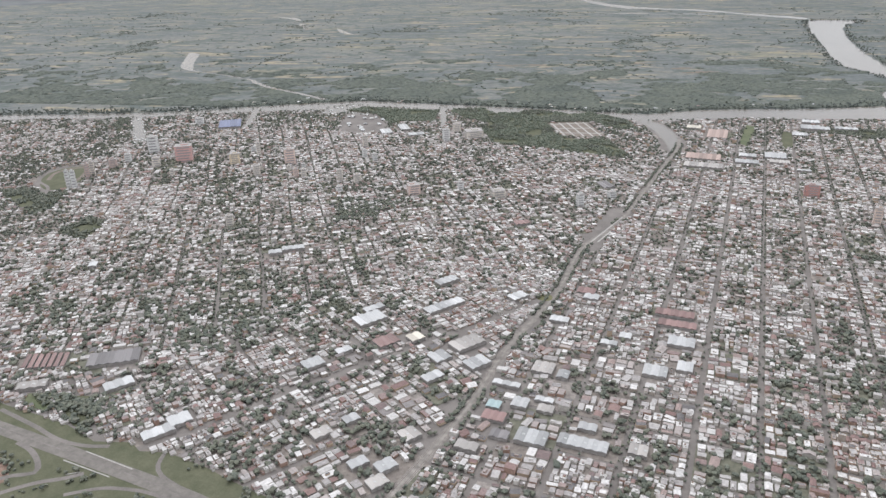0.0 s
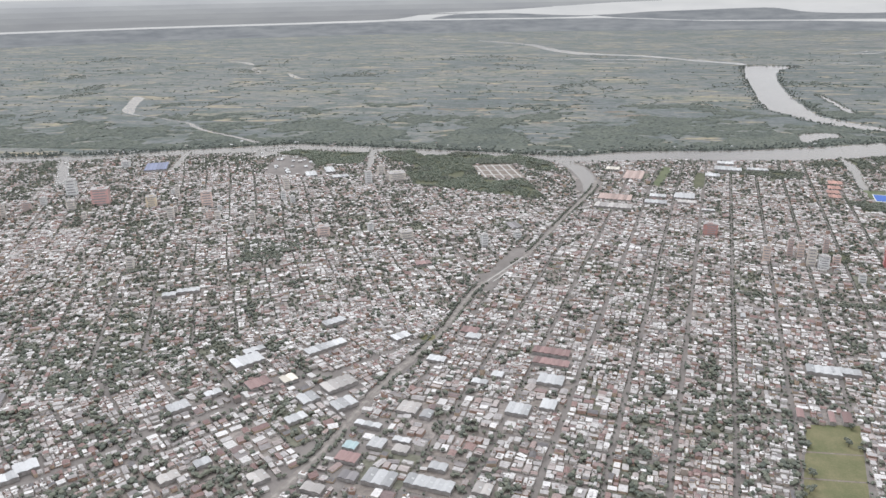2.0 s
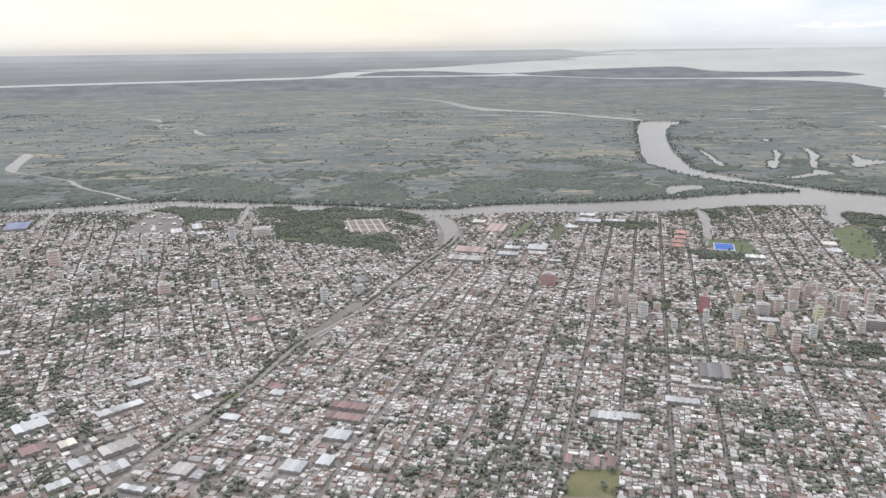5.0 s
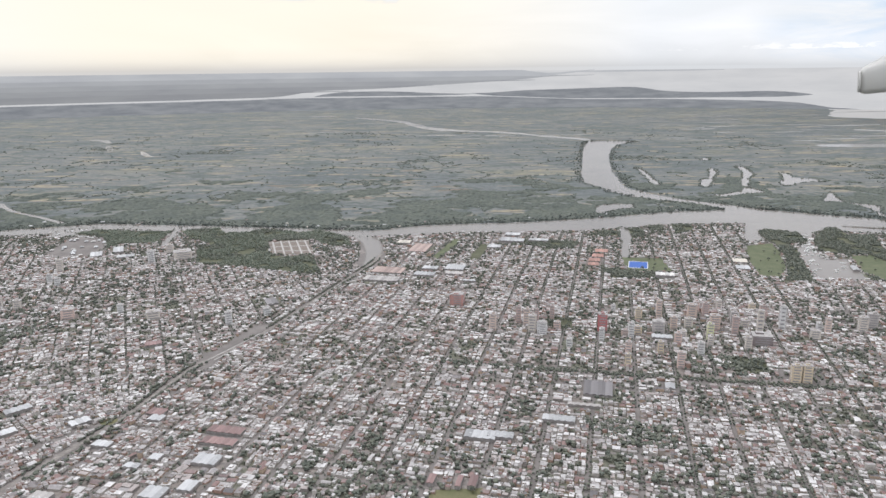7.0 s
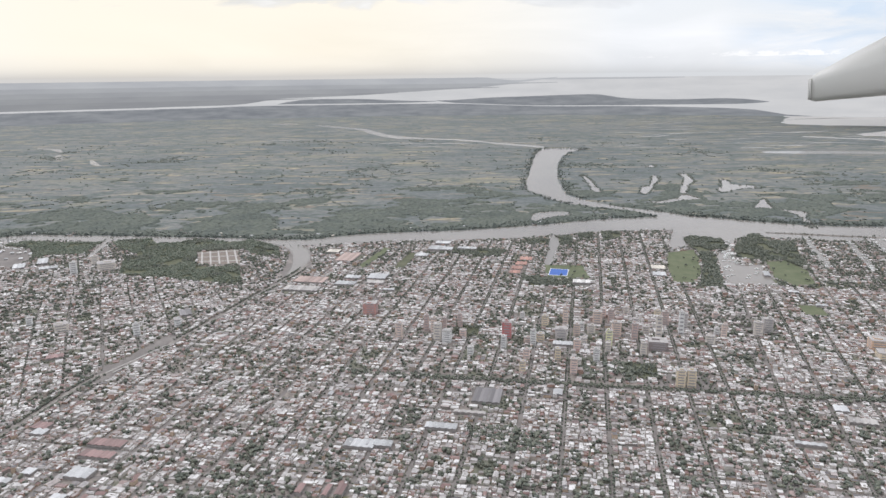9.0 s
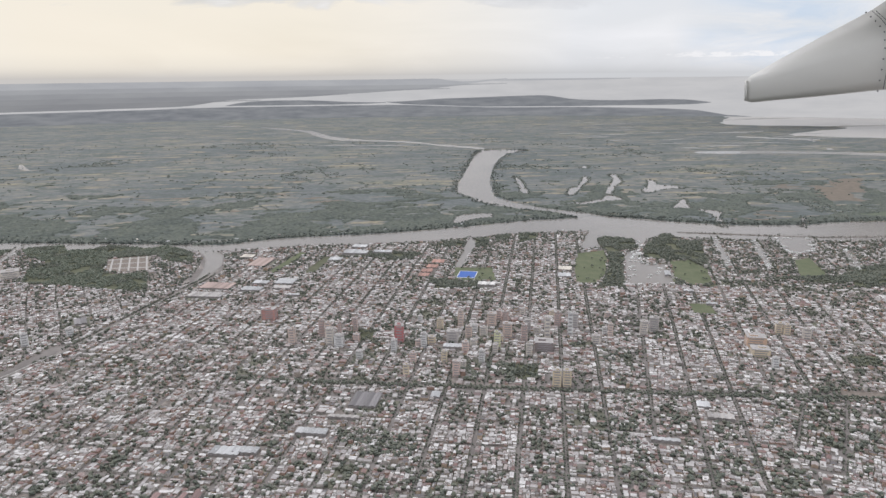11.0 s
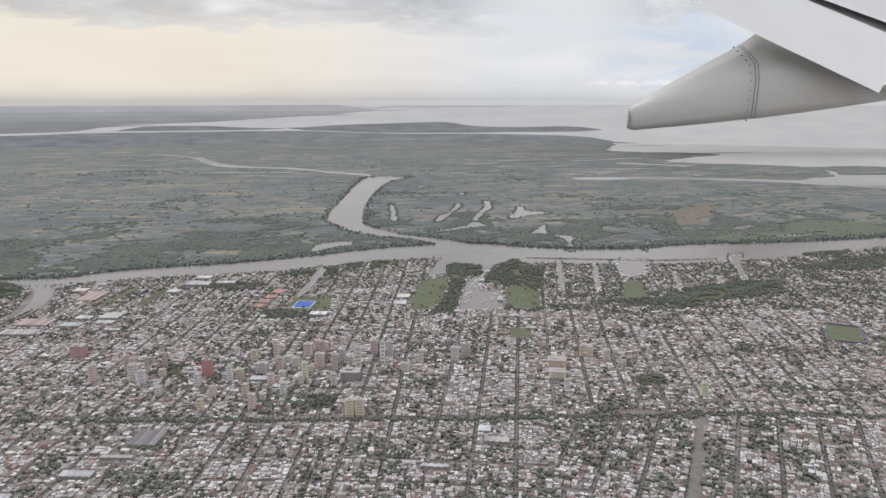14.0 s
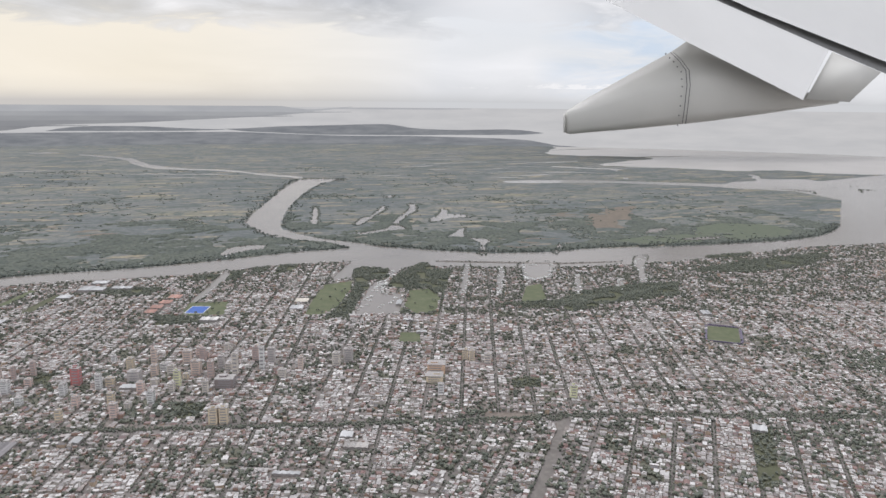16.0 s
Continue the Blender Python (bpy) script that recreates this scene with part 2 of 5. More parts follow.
def plain(name, colour, rough=0.7, spec=0.35, grain=0.8, grime=0.25, metal=0.0):
    return varied(name, [(0.0, colour), (1.0, colour)], objrand, rough, spec, grain, grime, False, metal)


def haze_glow_mat(name, lo, hi, scale):
    """Backdrop of far distance, its haze painted as emission."""
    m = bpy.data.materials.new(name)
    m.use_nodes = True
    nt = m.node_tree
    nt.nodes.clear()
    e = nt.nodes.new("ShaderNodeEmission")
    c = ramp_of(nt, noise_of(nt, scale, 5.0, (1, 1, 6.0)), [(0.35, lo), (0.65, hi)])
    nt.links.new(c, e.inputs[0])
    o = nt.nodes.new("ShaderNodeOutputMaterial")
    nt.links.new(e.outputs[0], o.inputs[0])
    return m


# ---- mesh helpers ----
class Soup:
    """Gathers many small solids into one mesh."""

    def __init__(self):
        self.v, self.f, self.m = [], [], []

    def add(self, verts, faces, mats):
        o = len(self.v)
        self.v.extend(verts)
        self.f.extend([tuple(i + o for i in f) for f in faces])
        self.m.extend(mats if isinstance(mats, (list, tuple)) else [mats] * len(faces))

    def mesh(self, name, materials):
        me = bpy.data.meshes.new(name)
        me.from_pydata(self.v, [], self.f)
        for m in materials:
            me.materials.append(m)
        me.polygons.foreach_set("material_index", np.array(self.m, dtype=np.int32))
        me.update()
        return me


def rot2(x, y, a):
    c, s = math.cos(a), math.sin(a)
    return x * c - y * s, x * s + y * c


def corners(cx, cy, w, d, a):
    return [(cx + p, cy + q) for p, q in (rot2(sx * w / 2, sy * d / 2, a) for sx, sy in ((-1, -1), (1, -1), (1, 1), (-1, 1)))]


BOX = [(0, 1, 5, 4), (1, 2, 6, 5), (2, 3, 7, 6), (3, 0, 4, 7), (4, 5, 6, 7)]


def box(s, cx, cy, z0, w, d, h, a, wall=0, top=1):
    c = corners(cx, cy, w, d, a)
    s.add([(x, y, z0) for x, y in c] + [(x, y, z0 + h) for x, y in c], BOX, [wall] * 4 + [top])


def gable(s, cx, cy, z0, w, d, h, rise, a, wall=0, top=1, eave=0.12):
    c = corners(cx, cy, w, d, a)
    e = corners(cx, cy, w + 2 * eave, d + 2 * eave, a)
    r = [(cx + p, cy + q) for p, q in (rot2(0, sy * (d / 2 + eave), a) for sy in (-1, 1))]
    v = [(x, y, z0) for x, y in c] + [(x, y, z0 + h) for x, y in c] + [(x, y, z0 + h - 0.04) for x, y in e] + [(x, y, z0 + h + rise) for x, y in r]
    s.add(v, BOX[:4] + [(8, 9, 12), (10, 11, 13), (9, 10, 13, 12), (11, 8, 12, 13)], [wall] * 6 + [top] * 2)


ICO_V = [Vector(v).normalized() for v in ((0, 0, 1.0), (0.894, 0, 0.447), (0.276, 0.851, 0.447), (-0.724, 0.526, 0.447), (-0.724, -0.526, 0.447),
                                          (0.276, -0.851, 0.447), (0.724, 0.526, -0.447), (-0.276, 0.851, -0.447), (-0.894, 0, -0.447),
                                          (-0.276, -0.851, -0.447), (0.724, -0.526, -0.447))]
ICO_F = [(0, 1, 2), (0, 2, 3), (0, 3, 4), (0, 4, 5), (0, 5, 1), (1, 6, 2), (2, 7, 3), (3, 8, 4), (4, 9, 5), (5, 10, 1),
         (6, 7, 2), (7, 8, 3), (8, 9, 4), (9, 10, 5), (10, 6, 1)]


LOW_F = [(0, 1, 2), (0, 2, 3), (0, 3, 4), (0, 4, 1), (1, 5, 6, 2), (2, 6, 7, 3), (3, 7, 8, 4), (4, 8, 5, 1)]


TINY_F = [(0, 1, 2), (0, 2, 3), (0, 3, 1), (1, 4, 5, 2), (2, 5, 6, 3), (3, 6, 4, 1)]


def far_clump(s, x, y, z, r, h, rnd, mat=0):
    """A plainer clump, for crowns far off."""
    if y > 560:
        t, v = rnd.uniform(0, 2.09), [(x + rnd.uniform(-0.3, 0.3) * r, y + rnd.uniform(-0.3, 0.3) * r, z + h * rnd.uniform(0.75, 1.05))]
        for q, e in ((1.05, 0.25), (0.85, -0.75)):
            for i in range(3):
                k = rnd.uniform(0.75, 1.2) * q * r
                v.append((x + math.cos(t + i * 2.094) * k, y + math.sin(t + i * 2.094) * k, z + h * (e + rnd.uniform(-0.2, 0.2))))
        s.add(v, TINY_F, mat)
        return
    t = rnd.uniform(0, 1.57)
    v = [(x + rnd.uniform(-0.3, 0.3) * r, y + rnd.uniform(-0.3, 0.3) * r, z + h * rnd.uniform(0.75, 1.05))]
    for ring, (q, e) in enumerate(((0.95, 0.25), (0.75, -0.75))):
        for i in range(4):
            k = rnd.uniform(0.7, 1.15) * q * r
            v.append((x + math.cos(t + i * 1.5708) * k, y + math.sin(t + i * 1.5708) * k, z + h * (e + rnd.uniform(-0.2, 0.2))))
    s.add(v, LOW_F, mat)


def clump(s, x, y, z, r, h, rnd, mat=0):
    """One uneven clump of leaves."""
    if y > 345:
        return far_clump(s, x, y, z, r, h, rnd, mat)
    v = []
    for p in ICO_V:
        k = rnd.uniform(0.62, 1.15)
        v.append((x + p.x * r * k, y + p.y * r * k, z + p.z * h * k))
    s.add(v, ICO_F, mat)


def tree(s, x, y, r, rnd, clumps=2, mat=0):
    """A far crown of one clump, a near one of two."""
    if y > 350:
        clumps = 1
    for i in range(clumps):
        a, q = rnd.uniform(0, 6.28), rnd.uniform(0.2, 0.7) * r * (i > 0)
        k = r * rnd.uniform(0.55, 0.85) if i else r * 0.85
        clump(s, x + math.cos(a) * q, y + math.sin(a) * q, r * rnd.uniform(0.8, 1.25), k, k * 0.85, rnd, mat)


def spline(pts, step=10.0, closed=False, wobble=0.0, seed=0):
    """Smooth line through a few places, with an uneven shore."""
    rnd = random.Random(seed)
    n, out = len(pts), []
    last = n if closed else n - 1
    for i in range(last):
        p = [pts[(i + k) % n] if closed else pts[min(max(i + k, 0), n - 1)] for k in (-1, 0, 1, 2)]
        dist = math.dist(p[1], p[2])
        m = max(2, min(300, int(dist / step)))
        for j in range(m):
            t = j / m
            q = [0.5 * (2 * p[1][k] + (p[2][k] - p[0][k]) * t + (2 * p[0][k] - 5 * p[1][k] + 4 * p[2][k] - p[3][k]) * t * t
                        + (3 * p[1][k] - p[0][k] - 3 * p[2][k] + p[3][k]) * t ** 3) for k in range(len(p[1]))]
            for k in (0, 1):
                q[k] += rnd.uniform(-wobble, wobble)
            out.append(tuple(q))
    if not closed:
        out.append(tuple(pts[-1]))
    return out


def sheet(name, outline, z, material, label, category="", thick=0.0, kind="structure"):
    """A flat sheet or slab with the given outline."""
    bm = bmesh.new()
    vs = [bm.verts.new((p[0], p[1], z)) for p in outline]
    es = [bm.edges.new((vs[i], vs[(i + 1) % len(vs)])) for i in range(len(vs))]
    bmesh.ops.triangle_fill(bm, use_beauty=True, use_dissolve=False, edges=es)
    for f in bm.faces:
        if f.normal.z < 0:
            f.normal_flip()
    if thick:
        n = len(vs)
        lo = [bm.verts.new((p[0], p[1], z - thick)) for p in outline]
        for i in range(n):
            bm.faces.new((vs[i], lo[i], lo[(i + 1) % n], vs[(i + 1) % n]))
    me = bpy.data.meshes.new(name)
    bm.to_mesh(me)
    bm.free()
    me.materials.append(material)
    return tagged(new(name, me), label, category or name, kind=kind)


def ribbon(name, line, z, material, label, category="", kind="structure"):
    """A strip along a line of (x, y, width)."""
    v, f = [], []
    for i, (x, y, w) in enumerate(line):
        a, b = line[max(i - 1, 0)], line[min(i + 1, len(line) - 1)]
        dx, dy = b[0] - a[0], b[1] - a[1]
        k = w / 2 / (math.hypot(dx, dy) or 1)
        v += [(x - dy * k, y + dx * k, z), (x + dy * k, y - dx * k, z)]
        if i:
            f.append((2 * i - 2, 2 * i - 1, 2 * i + 1, 2 * i))
    me = bpy.data.meshes.new(name)
    me.from_pydata(v, [], f)
    me.materials.append(material)
    return tagged(new(name, me), label, category or name, kind=kind)


def inside(x, y, poly):
    c, j = False, len(poly) - 1
    for i in range(len(poly)):
        xi, yi, xj, yj = poly[i][0], poly[i][1], poly[j][0], poly[j][1]
        if (yi > y) != (yj > y) and x < (xj - xi) * (y - yi) / (yj - yi) + xi:
            c = not c
        j = i
    return c


def off_line(x, y, line):
    """Signed distance to a line of places, positive to the right of its way."""
    best, side = 1e9, 1
    for a, b in zip(line[:-1], line[1:]):
        dx, dy = b[0] - a[0], b[1] - a[1]
        L2 = dx * dx + dy * dy
        t = min(1, max(0, ((x - a[0]) * dx + (y - a[1]) * dy) / L2))
        d = math.hypot(x - a[0] - t * dx, y - a[1] - t * dy)
        if d < best:
            best, side = d, (1 if (x - a[0]) * dy - (y - a[1]) * dx > 0 else -1)
    return best * side


# ---- plan: ground, water ----
MID = (228.0, -15.0)
FLAT, EDGE, RISE = 3900.0, 4700.0, 186.0


def rim_place(az, s, lift=0.0):
    r = FLAT + s * (EDGE - FLAT)
    a = radians(az)
    return (MID[0] + r * math.sin(a), MID[1] + r * math.cos(a), RISE * s ** 1.4 + lift if s > 0 else -1.0)


def build_ground():
    v, f = [(MID[0], MID[1], 0.0)], []
    rings = [300, 800, 1500, 2400, 3300, 3900]
    n = 180
    for r in rings:
        for i in range(n):
            a = 2 * math.pi * i / n
            v.append((MID[0] + r * math.sin(a), MID[1] + r * math.cos(a), 0.0))
    for i in range(n):
        f.append((0, 1 + (i + 1) % n, 1 + i))
    for k in range(len(rings) - 1):
        for i in range(n):
            a, b = 1 + k * n + i, 1 + k * n + (i + 1) % n
            f.append((a, b, b + n, a + n))
    me = bpy.data.meshes.new("ground")
    me.from_pydata(v, [], f)
    me.materials.append(M_GROUND)
    tagged(new("ground", me), "flat green river delta wetland reaching the horizon", "ground", kind="structure")


build_ground()


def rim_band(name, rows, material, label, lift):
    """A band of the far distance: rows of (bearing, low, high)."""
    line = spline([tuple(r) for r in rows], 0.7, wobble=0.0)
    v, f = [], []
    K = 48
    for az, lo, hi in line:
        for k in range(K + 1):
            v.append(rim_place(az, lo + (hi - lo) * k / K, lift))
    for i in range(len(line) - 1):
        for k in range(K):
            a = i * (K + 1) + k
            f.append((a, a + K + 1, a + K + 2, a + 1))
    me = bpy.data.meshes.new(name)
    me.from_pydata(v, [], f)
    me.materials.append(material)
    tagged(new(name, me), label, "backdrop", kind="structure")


# far water and islands glow in greyed colours that have the haze painted in
M_FARWATER = haze_glow_mat("far_water_haze", (0.55, 0.55, 0.55), (0.61, 0.605, 0.60), 0.004)
M_FARLAND = haze_glow_mat("far_land_haze", (0.200, 0.212, 0.228), (0.285, 0.295, 0.305), 0.008)
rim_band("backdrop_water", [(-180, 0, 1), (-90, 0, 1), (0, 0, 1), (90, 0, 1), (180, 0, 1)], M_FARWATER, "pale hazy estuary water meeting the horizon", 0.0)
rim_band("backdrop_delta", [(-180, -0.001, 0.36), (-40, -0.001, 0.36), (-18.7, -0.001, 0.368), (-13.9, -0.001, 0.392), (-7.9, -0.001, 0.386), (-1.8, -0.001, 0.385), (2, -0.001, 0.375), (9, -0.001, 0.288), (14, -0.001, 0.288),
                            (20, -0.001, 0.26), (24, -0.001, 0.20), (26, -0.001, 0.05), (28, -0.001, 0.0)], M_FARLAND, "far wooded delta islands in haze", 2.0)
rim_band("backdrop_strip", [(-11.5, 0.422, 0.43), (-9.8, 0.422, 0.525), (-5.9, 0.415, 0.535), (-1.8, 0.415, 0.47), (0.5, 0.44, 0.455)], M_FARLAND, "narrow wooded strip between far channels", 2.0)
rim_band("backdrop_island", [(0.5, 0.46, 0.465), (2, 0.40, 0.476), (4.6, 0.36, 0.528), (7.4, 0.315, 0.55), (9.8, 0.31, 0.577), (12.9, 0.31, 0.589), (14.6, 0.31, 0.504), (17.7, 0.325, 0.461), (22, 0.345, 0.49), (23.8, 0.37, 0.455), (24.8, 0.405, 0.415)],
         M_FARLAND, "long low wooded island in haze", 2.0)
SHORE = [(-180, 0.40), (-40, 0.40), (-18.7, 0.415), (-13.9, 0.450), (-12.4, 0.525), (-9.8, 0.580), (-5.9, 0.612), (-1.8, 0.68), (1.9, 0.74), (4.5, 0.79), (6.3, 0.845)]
# painted haze: each higher shore band glows in a paler tone
for k, (base, top, haze_tone) in enumerate(((0.0, 0.56, 0.262), (0.55, 0.68, 0.285), (0.665, 0.78, 0.315), (0.77, 0.88, 0.355), (0.865, 1.0, 0.415))):
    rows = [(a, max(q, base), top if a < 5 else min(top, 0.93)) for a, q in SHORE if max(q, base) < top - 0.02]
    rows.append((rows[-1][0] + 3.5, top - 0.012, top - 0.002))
    hue = haze_glow_mat("far_shore_haze", tuple(haze_tone * v for v in (0.99, 1.01, 1.05)), tuple(haze_tone * v for v in (1.13, 1.15, 1.17)), 0.003)
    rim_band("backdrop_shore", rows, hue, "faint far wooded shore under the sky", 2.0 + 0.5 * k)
rim_band("backdrop_coast", [(8, 0.955, 0.965), (11, 0.95, 0.985), (16, 0.955, 0.985), (19, 0.97, 0.985)], haze_glow_mat("far_coast_haze", (0.43, 0.44, 0.455), (0.47, 0.475, 0.485), 0.003), "thin faint coast on the horizon", 1.5)

NEAR_BANK = [(-900, 800), (-574, 851), (-472, 887), (-348, 915), (-292, 937), (-245, 941), (-165, 922), (-89, 905), (-19, 904), (35, 892), (120, 897), (205, 912),
             (300, 912), (400, 930), (455, 948), (571, 955), (605, 935), (650, 905), (690, 897), (840, 862), (947, 858), (1031, 862), (1154, 882), (1252, 906), (1341, 911),
             (1441, 914), (1700, 975), (2600, 1150)]
FAR_BANK = [(-900, 830), (-600, 870), (-512, 893), (-449, 925), (-337, 965), (-303, 975), (-253, 970), (-172, 962), (-94, 950), (-20, 940), (22, 927), (84, 925), (131, 945),
            (193, 962), (261, 967), (329, 980), (402, 1001), (497, 1033), (582, 1046), (634, 1048), (689, 1014), (751, 980), (807, 964), (881, 957), (939, 971), (1049, 962),
            (1170, 960), (1303, 968), (1400, 1002), (1493, 1073), (1640, 1230), (1782, 1381)]
near_line = spline(NEAR_BANK, 8, wobble=1.5, seed=3)
far_line = spline(FAR_BANK, 8, wobble=2.0, seed=4)
sheet("water_river", near_line + [(3300, 1250), (3500, 1700), (2900, 1760), (2422, 1894), (1996, 1740), (1800, 1560)] + far_line[::-1], 0.050, M_WATER, "broad silty brown river between city and delta", "river")
BRANCH = [(582, 1046), (552, 1098), (501, 1133), (458, 1194), (423, 1319), (428, 1386), (461, 1582), (505, 1841), (560, 2069), (678, 2049), (614, 1955), (558, 1771), (506, 1486),
          (485, 1275), (496, 1225), (537, 1145), (600, 1085), (640, 1040)]
branch_line = spline(BRANCH, 10, True, 2.5, 5)
sheet("water_branch", branch_line, 0.056, M_WATER, "silty river branch curving away through the delta", "river")
UPRIVER = ([(-266, 3216), (-172, 3129), (-50, 2978), (-12, 2941), (50, 2736), (108, 2602), (202, 2492), (269, 2456), (362, 2395), (433, 2300), (572, 2144)],
           [(567, 2094), (440, 2234), (362, 2345), (272, 2403), (207, 2438), (132, 2464), (78, 2540), (16, 2693), (-43, 2890), (-154, 3041), (-252, 3157)])
sheet("water_upriver", spline(UPRIVER[0], 30, wobble=6, seed=1) + spline(UPRIVER[1], 30, wobble=6, seed=2), 0.062, M_WATER, "distant narrow river winding through the delta", "river")
ribbon("water_reach", spline([(55, 2300, 4), (139, 2305, 24), (210, 2272, 10), (294, 2273, 26), (346, 2262, 14), (372, 2275, 4)], 20, wobble=5, seed=3), 0.064, M_WATER, "thin broken reach of water in the far delta", "creek")
ribbon("water_channel", spline([(1120, 1905, 30), (1183, 1900, 70), (1393, 1864, 60), (1589, 1770, 70), (1714, 1705, 80), (1839, 1760, 80), (1996, 1720, 90), (2245, 1717, 90), (2500, 1700, 80)], 30), 0.068,
       M_WATER, "long straight channel across the far delta", "river")
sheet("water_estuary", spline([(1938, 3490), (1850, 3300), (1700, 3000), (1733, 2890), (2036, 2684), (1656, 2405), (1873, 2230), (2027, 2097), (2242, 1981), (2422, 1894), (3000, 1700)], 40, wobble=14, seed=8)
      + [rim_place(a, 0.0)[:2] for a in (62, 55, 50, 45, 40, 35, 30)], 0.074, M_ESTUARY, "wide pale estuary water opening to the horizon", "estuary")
CREEK = [(-822, 1452, 4), (-800, 1425, 24), (-768, 1350, 22), (-725, 1262, 22), (-690, 1222, 5), (-636, 1193, 3), (-593, 1171, 6), (-560, 1148, 3), (-542, 1135, 7), (-492, 1081, 9), (-465, 1060, 4), (-442, 1046, 9), (-402, 1017, 7), (-360, 985, 14)]
ribbon("water_creek", spline(CREEK, 12, wobble=2.4, seed=9), 0.080,
       M_WATER, "small creek with a wide pool in the delta", "creek")
ribbon("water_inlet", spline([(33, 935, 40), (66, 899, 22), (88, 854, 20), (98, 790, 16), (94, 751, 8)], 8, wobble=0.6, seed=10), 0.204, M_WATER, "curved creek mouth between docks and houses", "creek")

# ---- plan: the city ----
CITY = near_line + [(2600, -400), (-1200, -400), (-1200, 700)]
sheet("street_ground", CITY, 0.10, M_STREET, "grey asphalt streets and yards of the city", "street", thick=0.6)

RAIL = [(-90, 150), (-66, 216), (-46, 276), (-31, 340), (-9, 406), (6, 480), (35, 541), (77, 683), (100, 760), (106, 800)]
EAST_AVENUE = [(545, 222), (599, 312), (655, 406), (668, 428)]
AVENUE = [(-205, 205), (-185, 225), (-165, 242), (-135, 276), (-105, 306), (-50, 360), (-9, 406)]
HIGHWAY = [(-340, 252), (-256, 231.5), (-236, 226.5), (-218, 222), (-200, 217.5), (-175, 211), (-143, 202), (-90, 184)]
CROSS_RAIL = [(177, 490), (250, 476), (331, 462), (485, 435), (563, 423), (620, 415), (699, 402), (790, 379), (882, 356), (1010, 324)]
TREE_LANE = [(700, 452), (721, 446), (820, 425), (925, 400), (1050, 372)]

near_x, near_y = np.array([p[0] for p in near_line]), np.array([p[1] for p in near_line])


def bank(x):
    return float(np.interp(x, near_x, near_y))


PARKS = {
    "football_ground": [(160, 262), (186, 262), (206, 329), (181, 327)],
    "green_1": [(524, 828), (561, 841), (553, 800), (532, 736), (512, 699), (491, 703), (510, 782)],
    "green_2": [(620, 779), (643, 783), (648, 742), (630, 687), (607, 683), (600, 713)],
    "green_3": [(762, 768), (785, 778), (768, 719), (757, 694), (726, 691)],
    "court_green": [(572, 596), (592, 592), (598, 622), (579, 625)],
    "stadium_pitch": [(856, 534), (884, 524), (912, 567), (884, 577)],
    "field_south": [(727, 292), (742, 290), (790, 360), (777, 364)],
    "sports_blue": [(368, 728), (412, 720), (414, 775), (372, 780)],
    "highway_verge": [(-420, 300), (-300, 262), (-267, 248), (-244, 243), (-225, 238), (-205, 229), (-188, 231), (-181, 226), (-168, 227), (-148, 221), (-126, 212), (-108, 206), (-60, 150), (-420, 100)],
    "field_west": [(-258, 249), (-261, 258), (-249, 261), (-241, 246)],
    "riverside_1": [(170, 775), (198, 865), (188, 875), (166, 790)],
    "riverside_2": [(206, 769), (216, 778), (230, 840), (221, 846), (207, 793)],
    "plaza_3": [(640, 470), (662, 466), (668, 484), (646, 488)],
    "plaza_1": [(262, 560), (284, 556), (290, 580), (268, 584)],
    "plaza_2": [(383, 470), (405, 466), (412, 492), (388, 496)],
}
WOODS = {
    "wood_1": [(-172, 929), (-125, 943), (-107, 912), (-82, 914), (-63, 936), (-5, 913), (14, 925), (54, 885), (67, 837), (31, 845), (13, 881), (-41, 865), (-21, 799), (5, 788), (30, 792), (50, 726), (22, 723), (-39, 747), (-92, 763), (-113, 819), (-107, 851), (-147, 889)],
    "wood_mole": [(570, 905), (580, 914), (593, 907), (614, 897), (608, 851), (599, 843), (580, 838), (564, 838), (562, 856)],
    "wood_east": [(766, 695), (818, 730), (888, 749), (955, 747), (922, 689), (845, 680), (771, 654)],
    "wood_bank": [(1082, 880), (1158, 892), (1170, 890), (1145, 866), (1085, 868)],
    "wood_5": [(-60, 896), (20, 900), (55, 885), (60, 868), (0, 872), (-40, 866)],
    "wood_6": [(-305, 915), (-285, 935), (-249, 925), (-182, 922), (-176, 855), (-211, 857), (-229, 841), (-259, 895)],
    "wood_2": [(664, 922), (635, 885), (614, 850), (598, 805), (616, 780), (643, 785), (650, 742), (632, 684), (606, 680), (596, 712), (590, 684), (629, 672), (695, 873), (672, 884), (674, 920)],
    "wood_3": [(570, 868), (580, 863), (576, 809), (552, 736), (538, 682), (510, 687), (534, 735), (555, 799)],
    "grove_5": [(255, 838), (325, 815), (338, 850), (262, 868)],
    "grove_6": [(345, 700), (400, 692), (404, 715), (350, 722)],
    "grove_7": [(690, 700), (760, 672), (850, 690), (960, 742), (900, 722), (780, 700)],
    "grove_8": [(1000, 800), (1120, 840), (1300, 870), (1200, 800), (1080, 770)],
    "grove_1": [(362, 878), (392, 882), (398, 906), (372, 908)],
    "grove_2": [(406, 872), (420, 872), (432, 930), (412, 926)],
    "grove_3": [(437, 908), (452, 912), (464, 944), (442, 940)],
    "grove_4": [(464, 892), (490, 905), (502, 950), (472, 946)],
    "wood_7": [(-520, 545), (-503, 560), (-476, 541), (-455, 553), (-437, 503), (-441, 489), (-470, 510)],
    "wood_8": [(-397, 458), (-392, 495), (-371, 485), (-364, 445)],
    "wood_9": [(-592, 845), (-580, 838), (-533, 749), (-571, 801)],
    "wood_10": [(-246, 258), (-229, 261), (-215, 249), (-213, 235), (-222, 238), (-238, 248)],
